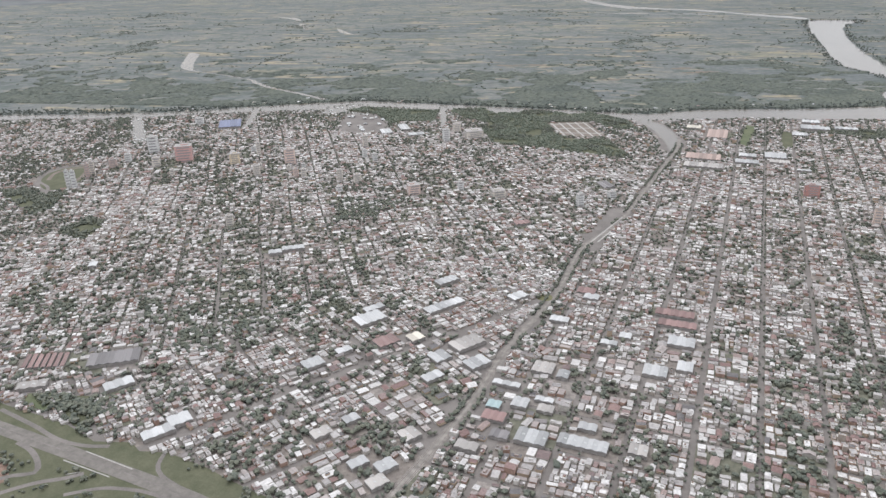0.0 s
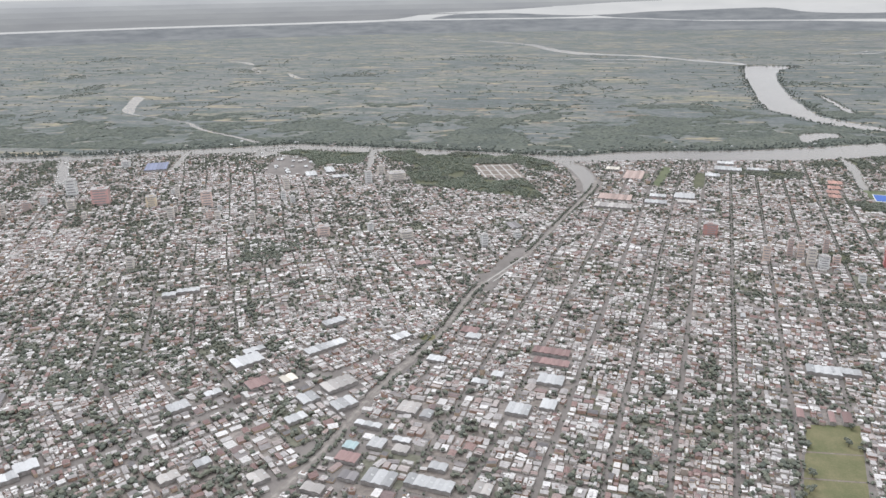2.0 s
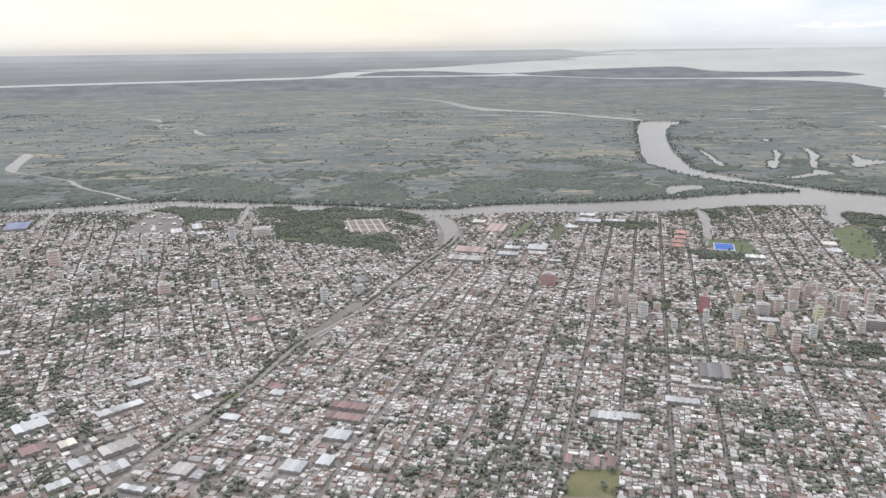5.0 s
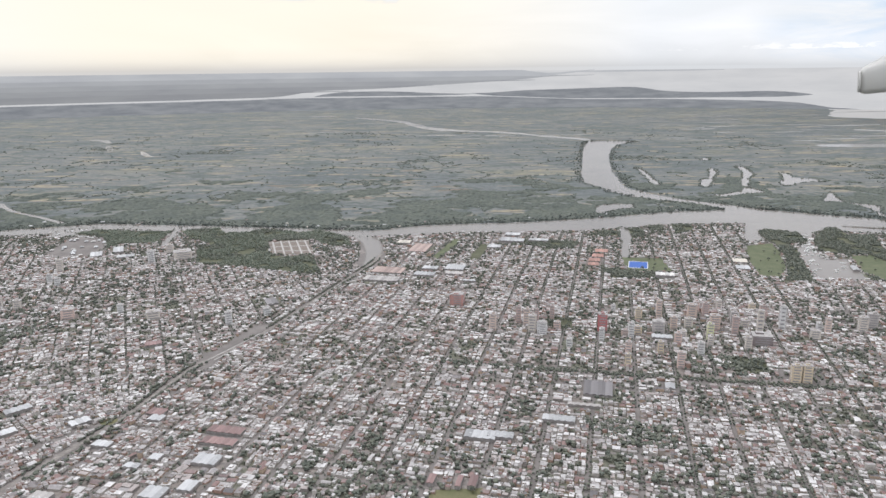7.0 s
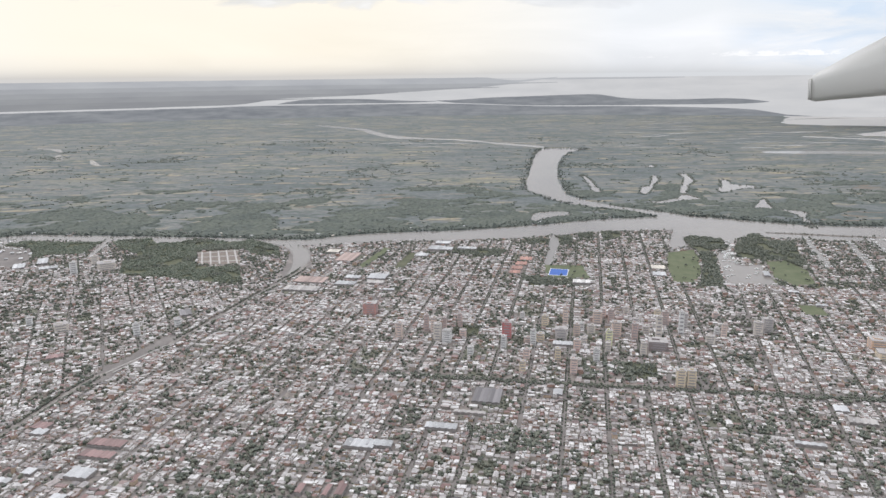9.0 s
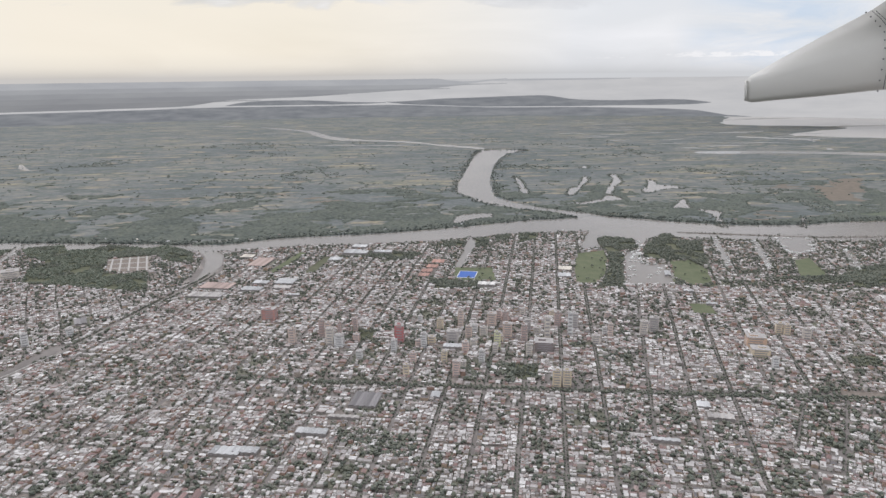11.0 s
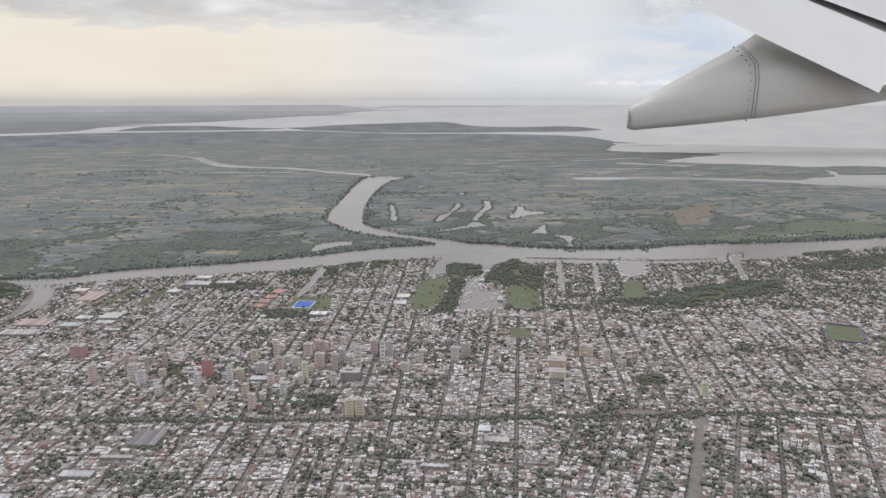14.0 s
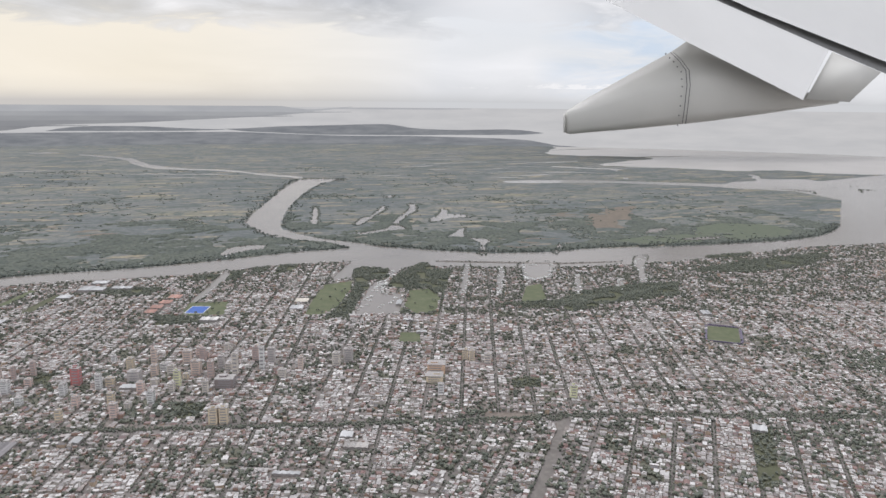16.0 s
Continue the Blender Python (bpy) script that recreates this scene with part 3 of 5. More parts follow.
    "wood_4": [(340, 715), (372, 705), (372, 728), (342, 735)],
}
BASINS = {
    "marina": [(625, 908), (617, 868), (604, 833), (594, 812), (585, 775), (588, 764), (609, 770), (590, 688), (543, 693), (553, 731), (570, 788), (582, 820), (597, 835), (610, 870)],
    "dock_mouth": [(583, 968), (661, 953), (666, 929), (638, 898), (620, 868), (608, 845), (616, 895), (580, 916), (568, 898), (560, 854), (535, 847), (551, 901), (567, 941)],
    "canal_1": [(720, 896), (728, 895), (680, 746), (671, 748)],
    "canal_2": [(762, 874), (770, 873), (722, 738), (714, 739)],
    "canal_3": [(799, 888), (847, 882), (809, 803), (779, 793), (773, 806)],
    "canal_4": [(848, 817), (854, 816), (815, 720), (805, 719)],
    "canal_5": [(889, 778), (900, 782), (869, 725), (858, 722)],
    "canal_6": [(978, 895), (998, 895), (955, 829), (919, 754), (906, 751), (937, 813), (948, 844)],
    "canal_8": [(-436, 912), (-424, 905), (-394, 806), (-404, 806)],
    "canal_9": [(-577, 846), (-562, 848), (-484, 732), (-494, 719)],
    "canal_10": [(-183, 935), (-172, 929), (-158, 838), (-165, 833)],
    "dock_west": [(-338, 880), (-330, 925), (-296, 945), (-275, 925), (-266, 887), (-300, 900)],
    "canal_7": [(404, 930), (412, 902), (397, 844), (380, 779), (371, 781), (387, 846), (396, 900)],
}
for k, (name, poly) in enumerate(BASINS.items()):
    sheet("water_" + name, spline(poly, 6, True, 0.5, len(name)), 0.205 + 0.002 * k, M_WATER, "calm silty water of a dock basin with moorings", "dock water")
for name, poly in PARKS.items():
    sheet("lawn_" + name, poly, 0.235, M_DRYGRASS if name in ("football_ground",) else M_VERGE if name in ("highway_verge", "riverside_2", "field_south", "plaza_1", "plaza_2", "plaza_3") else M_GRASS, "open green lawn between city blocks", "lawn", thick=0.08)

for k, (name, poly) in enumerate(WOODS.items()):
    sheet("lawn_" + name, poly, 0.238 + 0.002 * k, M_VERGE, "rough grass under a grove of trees", "lawn", thick=0.07)
OPEN = list(PARKS.values()) + list(WOODS.values()) + list(BASINS.values())
OPEN_BOX = [(min(p[0] for p in q), max(p[0] for p in q), min(p[1] for p in q), max(p[1] for p in q), q) for q in OPEN]


def in_open(x, y):
    return any(a <= x <= b and c <= y <= d and inside(x, y, q) for a, b, c, d, q in OPEN_BOX)


def creek_gap(x, y):
    return 745 < y < 940 and 20 < x < 115 and abs(x - np.interp(y, [751, 790, 854, 899, 935], [94, 98, 88, 66, 33])) < 14


rail_x_, rail_y_ = [p[0] for p in CROSS_RAIL], [p[1] for p in CROSS_RAIL]


def rail_y(x):
    return float(np.interp(x, rail_x_, rail_y_))


def district(x, y):
    """Which street grid a place belongs to: 0 none, 1 centre, 2 east, 3 south-east, 4 west, 5 south-west."""
    if y > bank(x) - 6 or y < 150:
        return 0
    r = off_line(x, y, RAIL)
    if abs(r) < 4.4:
        return 0
    if r < 0 or y > 800 and x < 60:
        if abs(off_line(x, y, AVENUE)) < 2.3 or off_line(x, y, HIGHWAY) > -8 and y < 300:
            return 0
        return 5 if off_line(x, y, AVENUE) > -75 and x < -5 and y < 420 else 4
    if x > 250 and abs(off_line(x, y, CROSS_RAIL)) < 4.5:
        return 0
    if x > 535 and y < rail_y(x):
        if abs(off_line(x, y, EAST_AVENUE)) < 3.6:
            return 0
        return 3
    return 2 if x > 470 + (y - 450) * 0.25 else 1


GRIDS = {1: (11.9, 26.6, 27.5, 24.6), 2: (16.5, 27.0, 27.5, 8.0), 3: (33.0, 25.0, 30.0, 3.0), 4: (-24.0, 25.5, 29.0, 5.0), 5: (-46.0, 26.0, 34.0, 0.0)}


def visible(x, y):
    return y > 185 and -0.95 * y - 60 < x < 1.08 * y + 560 and x < 1560 and y > 330 - abs(x - 250) * 0.55 - 60



FOOT = {}


def claim(x, y, r):
    for i in range(int((x - r) // 10), int((x + r) // 10) + 1):
        for j in range(int((y - r) // 10), int((y + r) // 10) + 1):
            FOOT.setdefault((i, j), []).append((x, y, r))


def claimed(x, y, r=0.0):
    return any(abs(x - p) < q + r and abs(y - s) < q + r for p, s, q in FOOT.get((int(x // 10), int(y // 10)), ()))


def part(name, s, materials, parent, label=""):
    """Links a soup as one mesh under a thing or a part."""
    ob = new(name, s.mesh(name, materials))
    ob.parent = parent
    return tagged(ob, label) if label else ob


def thing(name, x, y, z, deg, label, category, group=""):
    ob = new(name)
    ob.empty_display_size = 0.5
    ob.matrix_world = pose(x, y, z, 0, 0, deg)
    return tagged(ob, label, category, group)


def grid_turn(x, y):
    return -GRIDS.get(district(x, y), (12.0,))[0]


# ---- tall buildings ----
COLOURS = {"red": (0.42, 0.17, 0.18), "pale": (0.52, 0.50, 0.48), "white": (0.72, 0.72, 0.71), "tan": (0.52, 0.44, 0.41), "yellow": (0.68, 0.58, 0.40), "grey": (0.40, 0.39, 0.40),
           "brown": (0.42, 0.34, 0.33), "dark": (0.22, 0.20, 0.21), "cream": (0.58, 0.49, 0.39), "pink": (0.56, 0.45, 0.43), "orange": (0.52, 0.39, 0.31), "redlow": (0.40, 0.24, 0.23), "redtower": (0.50, 0.33, 0.33)}
PAINT = {k: plain("facade_" + k, tuple(min(0.8, q * v) for q, v in zip((1.45, 1.39, 1.33), c)), 0.75, 0.3, 0.6, 0.2) for k, c in COLOURS.items()}
M_GLASS = plain("window_glass", (0.38, 0.37, 0.38), 0.3, 0.6, 2.0, 0.3)
M_SLAB = plain("concrete_roof", (0.42, 0.40, 0.39), 0.85, 0.3, 0.7, 0.4)
RED, PALE, WHITE, TAN, YELLOW, GREY, BROWN, DARK, CREAM, PINK, ORANGE, REDLOW, REDTOWER = "red pale white tan yellow grey brown dark cream pink orange redlow redtower".split()
WORD = {"redlow": "dark red", "redtower": "pinkish red"}
tower_rnd = random.Random(21)


def tower(x, y, w, d, h, paint):
    """A block of flats: body, rows of windows, roof slab, lift house."""
    r = tower_rnd
    deg = grid_turn(x, y) + r.choice((0, 0, 90))
    high = h > 9.5
    if abs(deg) > 60:
        w, d = d, w
    name, cat = ("apartment_tower", "apartment tower") if high else ("apartment_block", "apartment block")
    t = thing(name, x, y, 0.15, deg, f"{'tall' if high else 'mid-rise'} {WORD.get(paint, paint)} rendered flats with rows of windows among low houses", cat)
    claim(x, y, max(w, d) / 2 + 0.4)
    s = Soup()
    box(s, 0, 0, 0, w, d, h, 0, 0, 0)
    part("wall", s, [PAINT[paint]], t)
    s = Soup()
    box(s, 0, 0, h, w + 0.3, d + 0.3, 0.25, 0)
    part("roof_slab", s, [M_SLAB, M_SLAB], t)
    s = Soup()
    box(s, r.uniform(-0.15, 0.15) * w, r.uniform(-0.15, 0.15) * d, h + 0.25, w * 0.4, d * 0.4, r.uniform(0.7, 1.5), 0)
    part("lift_house", s, [PAINT[paint], M_SLAB], t)
    floors = max(3, min(6, round(h / 2.0)))
    for face in range(4):
        span = (w, d, w, d)[face]
        out = (d, w, d, w)[face] / 2
        for k in range(floors):
            s = Soup()
            ww, hh = span * r.uniform(0.62, 0.8), h / floors
            px, py = rot2(r.uniform(-0.06, 0.06) * span, -out, face * math.pi / 2)
            box(s, px, py, (k + 0.3) * hh, *((ww, 0.10) if face % 2 == 0 else (0.10, ww)), hh * 0.42, 0)
            part("window_band", s, [M_GLASS, M_GLASS], t)


# ---- sheds and halls ----
ROOFS = {"whiteroof": (0.47, 0.47, 0.475), "metal": (0.38, 0.38, 0.385), "tanroof": (0.37, 0.345, 0.33), "slate": (0.180, 0.168, 0.172), "redroof": (0.235, 0.150, 0.142), "tealroof": (0.28, 0.36, 0.37),
         "brickroof": (0.36, 0.27, 0.24), "creamroof": (0.60, 0.55, 0.48), "blueroof": (0.17, 0.19, 0.29), "orangeroof": (0.37, 0.205, 0.165), "paleroof": (0.60, 0.58, 0.56)}


def sheet_metal(name, colour):
    """Corrugated sheet with rust and dirt streaks."""
    m, nt, b = base_mat(name, 0.55, 0.4)
    c = mixed(nt, ramp_of(nt, noise_of(nt, 0.7, 6.0, (1, 1, 1), 0.7), [(0.5, (0, 0, 0)), (0.75, (0.55, 0.55, 0.55))]), colour, tuple(0.55 * v + 0.05 for v in colour))
    g = ramp_of(nt, objrand(nt), [(0, (0.66, 0.66, 0.66)), (1, (1.1, 1.1, 1.1))])
    nt.links.new(mixed(nt, 1.0, c, g, "MULTIPLY"), b.inputs["Base Color"])
    bump(nt, b, noise_of(nt, 3.0, 2.0, (1, 0.05, 1)), 0.3, 0.05)
    return m


ROOFING = {k: sheet_metal("sheeting_" + k, c) for k, c in ROOFS.items()}
WHITEROOF, METAL, TANROOF, SLATE, REDROOF, TEALROOF, BRICKROOF, CREAMROOF, BLUEROOF, ORANGEROOF, PALEROOF = "whiteroof metal tanroof slate redroof tealroof brickroof creamroof blueroof orangeroof paleroof".split()
TINT = {"metal": "grey metal", "tanroof": "weathered tan", "tealroof": "teal", "brickroof": "brick red", "redroof": "dark red", "creamroof": "cream", "whiteroof": "white", "blueroof": "blue", "orangeroof": "orange",
        "paleroof": "pale", "slate": "slate grey"}
M_SHEDWALL = plain("shed_wall", (0.36, 0.34, 0.33), 0.8, 0.3, 0.8, 0.35)
M_SKYLIGHT = plain("roof_skylight", (0.50, 0.51, 0.51), 0.4, 0.5, 2.0, 0.2)
shed_rnd = random.Random(31)


def shed(x, y, w, d, h, roof):
    """A hall of one or more ridged bays, with skylights and a door."""
    r = shed_rnd
    deg = grid_turn(x, y)
    w, d = w * 0.9, d * 0.72
    t = thing("warehouse", x, y, 0.15, deg, f"low industrial hall with {TINT[roof]} ridged roof between streets", "warehouse")
    for k in range(3):
        for m in range(3):
            px, py = rot2((k - 1) * w / 3, (m - 1) * d / 3, radians(deg))
            claim(x + px, y + py, max(w, d) / 6 + 0.5)
    s = Soup()
    box(s, 0, 0, 0, w, d, h * 0.86, 0)
    part("wall", s, [M_SHEDWALL, M_SHEDWALL], t)
    bays = max(1, round(w / 4.2))
    bw = w / bays
    for k in range(bays):
        s = Soup()
        at, e, z0, z1 = -w / 2 + (k + 0.5) * bw, 0.15, h * 0.86 + 0.01, h * 0.86 + bw * 0.13
        q = d / 2 + e
        v = [(at - bw / 2, -q, z0), (at + bw / 2, -q, z0), (at + bw / 2, q, z0), (at - bw / 2, q, z0), (at, -q, z1), (at, q, z1)]
        s.add(v, [(0, 1, 4), (2, 3, 5), (1, 2, 5, 4), (3, 0, 4, 5), (3, 2, 1, 0)], 0)
        rf = part("roof", s, [ROOFING[roof]], t)
        if roof in (METAL, TANROOF) and d > 6:
            for m in range(max(1, int(d / 7))):
                s = Soup()
                yy = -d / 2 + (m + 0.5) * d / max(1, int(d / 7))
                zz = z0 + (z1 - z0) * 0.5
                s.add([(at + bw * 0.12, yy - 0.5, z1 - (z1 - z0) * 0.24 + 0.05), (at + bw * 0.38, yy - 0.5, z1 - (z1 - z0) * 0.76 + 0.05), (at + bw * 0.38, yy + 0.5, z1 - (z1 - z0) * 0.76 + 0.05),
                       (at + bw * 0.12, yy + 0.5, z1 - (z1 - z0) * 0.24 + 0.05)], [(0, 1, 2, 3)], 0)
                part("skylight", s, [M_SKYLIGHT], rf)
    s = Soup()
    box(s, r.uniform(-0.2, 0.2) * w, -d / 2, 0, min(1.6, w * 0.3), 0.16, h * 0.6, 0)
    part("door", s, [M_SLAB, M_SLAB], t)


tower(308, 552, 6.5, 5.2, 13.7, RED)
tower(252, 550, 6.0, 4.8, 13.9, PALE)
tower(260, 545, 6.0, 4.8, 9.2, WHITE)
tower(221, 555, 5.3, 4.2, 13.1, TAN)
tower(327, 537, 4.5, 3.6, 12.0, WHITE)
tower(385, 530, 4.9, 4.0, 13.4, YELLOW)
tower(351, 549, 9.3, 7.4, 8.9, GREY)
tower(388, 584, 7.5, 6.0, 10.9, TAN)
tower(397, 555, 7.5, 6.0, 11.5, TAN)
tower(409, 544, 4.7, 3.8, 13.9, BROWN)
tower(421, 523, 14.0, 11.2, 7.3, DARK)
tower(428, 544, 4.7, 3.8, 18.9, PALE)
tower(400, 586, 5.0, 4.0, 11.5, BROWN)
tower(444, 578, 5.4, 4.3, 12.0, BROWN)
tower(449, 553, 4.0, 3.2, 19.4, WHITE)
tower(457, 570, 5.8, 4.6, 12.8, GREY)
tower(480, 543, 4.0, 3.2, 12.3, TAN)
tower(361, 585, 4.5, 3.6, 14.0, TAN)
tower(343, 580, 5.3, 4.2, 9.1, CREAM)
tower(348, 479, 5.1, 4.1, 11.3, PINK)
tower(359, 524, 5.2, 4.2, 8.4, PINK)
tower(243, 572, 3.9, 3.1, 13.8, BROWN)
tower(271, 577, 3.6, 2.9, 12.7, BROWN)
tower(416, 455, 6.0, 4.8, 11.8, CREAM)
tower(423, 454, 5.7, 4.6, 11.9, CREAM)
tower(365, 556, 5.1, 4.1, 9.9, TAN)
tower(416, 566, 4.9, 3.9, 10.2, GREY)
tower(193, 619, 10.3, 8.3, 10.2, REDLOW)
tower(312, 482, 4.1, 3.3, 8.8, CREAM)
tower(407, 512, 4.5, 3.6, 9.5, PALE)
tower(510, 549, 6.5, 5.2, 11.5, PALE)
tower(521, 556, 7.4, 5.9, 11.9, GREY)
tower(589, 516, 14.5, 11.6, 8.0, ORANGE)
tower(583, 497, 13.3, 10.6, 5.5, CREAM)
tower(582, 472, 4.4, 3.5, 7.5, WHITE)
tower(620, 539, 5.0, 4.0, 9.3, CREAM)
tower(625, 535, 4.9, 3.9, 9.3, CREAM)
tower(677, 439, 5.0, 4.0, 10.7, YELLOW)
tower(636, 525, 5.7, 4.5, 9.0, PALE)
tower(-462, 564, 3.6, 2.8, 16.6, WHITE)
tower(-456, 564, 4.0, 3.2, 16.5, WHITE)
tower(-464, 595, 3.7, 3.0, 13.9, BROWN)
tower(-464, 603, 4.2, 3.4, 13.9, PALE)
tower(-460, 631, 7.3, 5.8, 9.1, BROWN)
tower(-450, 689, 10.3, 8.3, 17.9, WHITE)
tower(-399, 662, 16.3, 13.0, 16.5, REDTOWER)
tower(-418, 640, 7.7, 6.2, 9.0, PALE)
tower(-341, 657, 9.7, 7.8, 11.1, CREAM)
tower(-302, 622, 6.4, 5.1, 10.0, PALE)
tower(-330, 690, 4.0, 3.2, 13.9, PALE)
tower(-285, 664, 10.6, 8.5, 15.5, PINK)
tower(-140, 586, 10.4, 8.4, 8.3, PINK)
tower(-101, 600, 5.1, 4.1, 7.4, WHITE)
tower(-66, 585, 11.0, 8.8, 6.4, PALE)
tower(3, 571, 5.5, 4.4, 10.2, WHITE)
tower(29, 594, 6.1, 4.8, 5.8, WHITE)
tower(-145, 771, 7.4, 5.9, 12.7, WHITE)
tower(-140, 811, 8.3, 6.6, 9.7, PALE)
tower(-117, 789, 18.7, 15.0, 7.9, PALE)
tower(-216, 613, 5.3, 4.3, 11.0, PALE)
tower(-267, 492, 5.7, 4.5, 8.3, PALE)
tower(-216, 694, 4.9, 3.9, 8.0, WHITE)
tower(-227, 734, 6.2, 5.0, 12.6, PALE)
tower(-466, 820, 10.1, 8.1, 8.0, WHITE)
tower(190, 619, 7.5, 6.0, 9.4, REDLOW)
tower(259, 546, 6.6, 5.3, 9.7, WHITE)
tower(249, 566, 4.6, 3.7, 13.4, TAN)
tower(258, 572, 3.1, 2.5, 11.4, BROWN)
tower(307, 553, 5.6, 4.5, 14.1, RED)
mid_rnd = random.Random(97)
for k in range(46):
    x, y = (mid_rnd.gauss(350, 75), mid_rnd.gauss(545, 32)) if k < 34 else (mid_rnd.gauss(-330, 80), mid_rnd.gauss(650, 40))
    if not in_open(x, y) and not claimed(x, y, 4.0):
        tower(x, y, mid_rnd.uniform(3.6, 7.0), mid_rnd.uniform(3.4, 5.5), mid_rnd.uniform(4.2, 9.3), mid_rnd.choice((WHITE, WHITE, PALE, CREAM, PINK, PALE)))
shed(-114, 355, 19.6, 15.9, 2.6, WHITEROOF)
shed(-115, 368, 14.2, 7.5, 2.4, METAL)
shed(-32, 396, 12.7, 10.5, 2.2, WHITEROOF)
shed(-208, 441, 10.3, 9.0, 2.5, METAL)
shed(-198, 450, 17.6, 9.2, 2.5, METAL)
shed(-237, 293, 29.0, 17.7, 2.4, SLATE)
shed(-66, 301, 11.9, 8.7, 2.2, WHITEROOF)
shed(-46, 317, 13.9, 12.6, 2.4, METAL)
shed(-66, 320, 10.9, 13.0, 2.2, METAL)
shed(-54, 336, 20.3, 14.4, 2.4, TANROOF)
shed(-79, 412, 16.7, 10.1, 2.2, METAL)
shed(-78, 374, 17.0, 10.5, 2.0, METAL)
shed(-69, 383, 12.6, 9.6, 2.0, WHITEROOF)
shed(-118, 319, 9.7, 7.0, 2.0, WHITEROOF)
shed(-130, 304, 12.2, 11.5, 2.2, METAL)
shed(-179, 238, 15.6, 8.9, 2.2, WHITEROOF)
shed(-174, 248, 11.2, 11.3, 2.4, WHITEROOF)
shed(-106, 249, 10.2, 8.4, 2.2, TANROOF)
shed(-96, 261, 8.3, 7.4, 2.2, METAL)
shed(-84, 232, 9.4, 7.1, 2.2, METAL)
shed(-72, 232, 9.7, 9.0, 2.4, METAL)
shed(-73, 222, 9.4, 8.5, 2.0, TANROOF)
shed(-67, 254, 9.2, 10.9, 2.2, TANROOF)
shed(-14, 260, 15.2, 13.4, 2.4, METAL)
shed(-21, 285, 8.5, 10.4, 2.2, METAL)
shed(-10, 289, 9.8, 4.7, 2.0, WHITEROOF)
shed(-9, 282, 8.4, 7.5, 2.0, TANROOF)
shed(8, 259, 23.9, 9.8, 2.3, METAL)
shed(10, 271, 9.2, 7.0, 2.1, METAL)
shed(-29, 300, 15.3, 5.0, 2.0, WHITEROOF)
shed(-33, 282, 7.3, 7.7, 2.0, TEALROOF)
shed(-32, 273, 11.9, 9.5, 2.0, REDROOF)
shed(-28, 260, 9.1, 7.8, 2.0, SLATE)
shed(-41, 250, 11.2, 7.4, 2.0, TANROOF)
shed(-12, 317, 11.8, 13.6, 2.2, TANROOF)
shed(-2, 312, 6.5, 9.7, 2.2, METAL)
shed(9, 409, 12.2, 10.8, 2.0, REDROOF)
shed(12, 401, 10.1, 9.1, 2.0, METAL)
shed(-6, 370, 11.9, 8.1, 2.0, WHITEROOF)
shed(59, 386, 24.0, 10.3, 2.0, REDROOF)
shed(59, 373, 22.7, 9.7, 2.0, REDROOF)
shed(59, 353, 15.3, 13.6, 2.3, METAL)
shed(58, 328, 8.6, 12.5, 2.2, WHITEROOF)
shed(43, 322, 13.0, 13.6, 2.2, METAL)
shed(30, 356, 7.1, 8.0, 2.0, WHITEROOF)
shed(21, 347, 9.8, 6.2, 2.0, WHITEROOF)
shed(31, 258, 8.8, 9.7, 2.2, TANROOF)
shed(-220, 271, 15.6, 10.3, 2.0, WHITEROOF)
for k in range(7):
    shed(-282 + 3.2 * k, 283 + 0.8 * k, 2.5, 19.5, 1.8, REDROOF)
shed(-263, 263, 15.6, 8.9, 2.2, TANROOF)
shed(-83, 338, 9.2, 10.6, 2.2, CREAMROOF)
shed(-98, 332, 14.2, 13.1, 1.9, REDROOF)
shed(-325, 402, 6.1, 10.0, 3.0, WHITEROOF)
shed(-424, 817, 28.9, 55.5, 3.4, BLUEROOF)
shed(-221, 800, 13.9, 28.4, 2.2, WHITEROOF)
shed(-205, 821, 12.3, 37.0, 2.6, WHITEROOF)
shed(-183, 791, 20.8, 16.0, 2.2, METAL)
shed(164, 736, 18.0, 14.7, 2.2, WHITEROOF)
shed(159, 713, 23.5, 17.4, 2.2, METAL)
shed(190, 737, 22.0, 25.8, 2.2, METAL)
shed(189, 715, 19.9, 13.9, 2.2, TANROOF)
shed(261, 888, 20.4, 18.2, 3.0, WHITEROOF)
shed(253, 860, 21.6, 26.9, 3.0, METAL)
shed(290, 858, 25.4, 14.6, 2.6, WHITEROOF)
shed(235, 829, 17.0, 18.2, 2.0, WHITEROOF)
shed(117, 697, 39.5, 21.7, 2.0, TANROOF)
shed(121, 728, 36.0, 28.9, 2.0, BRICKROOF)
shed(128, 854, 17.3, 19.3, 2.0, CREAMROOF)
shed(149, 823, 22.9, 51.8, 2.0, BRICKROOF)
shed(25, 625, 11.5, 23.7, 2.0, SLATE)
shed(204, 688, 13.4, 6.5, 2.2, WHITEROOF)
shed(-40, 522, 13.6, 10.4, 2.2, REDROOF)
shed(336, 748, 12.8, 17.3, 1.8, ORANGEROOF)
shed(340, 765, 13.7, 18.0, 1.8, ORANGEROOF)
shed(347, 783, 14.0, 18.8, 1.8, ORANGEROOF)
shed(355, 804, 15.6, 19.8, 1.8, ORANGEROOF)
shed(261, 856, 24.9, 19.7, 3.0, METAL)
shed(503, 414, 9.4, 11.6, 2.2, WHITEROOF)
shed(507, 397, 17.8, 10.2, 2.2, TANROOF)
shed(350, 534, 17.3, 10.4, 2.2, METAL)
shed(398, 701, 19.7, 15.6, 4.0, PALEROOF)
shed(493, 758, 16.4, 20.5, 2.0, CREAMROOF)
shed(486, 731, 15.2, 19.1, 2.0, WHITEROOF)
shed(597, 726, 6.9, 23.9, 2.0, WHITEROOF)
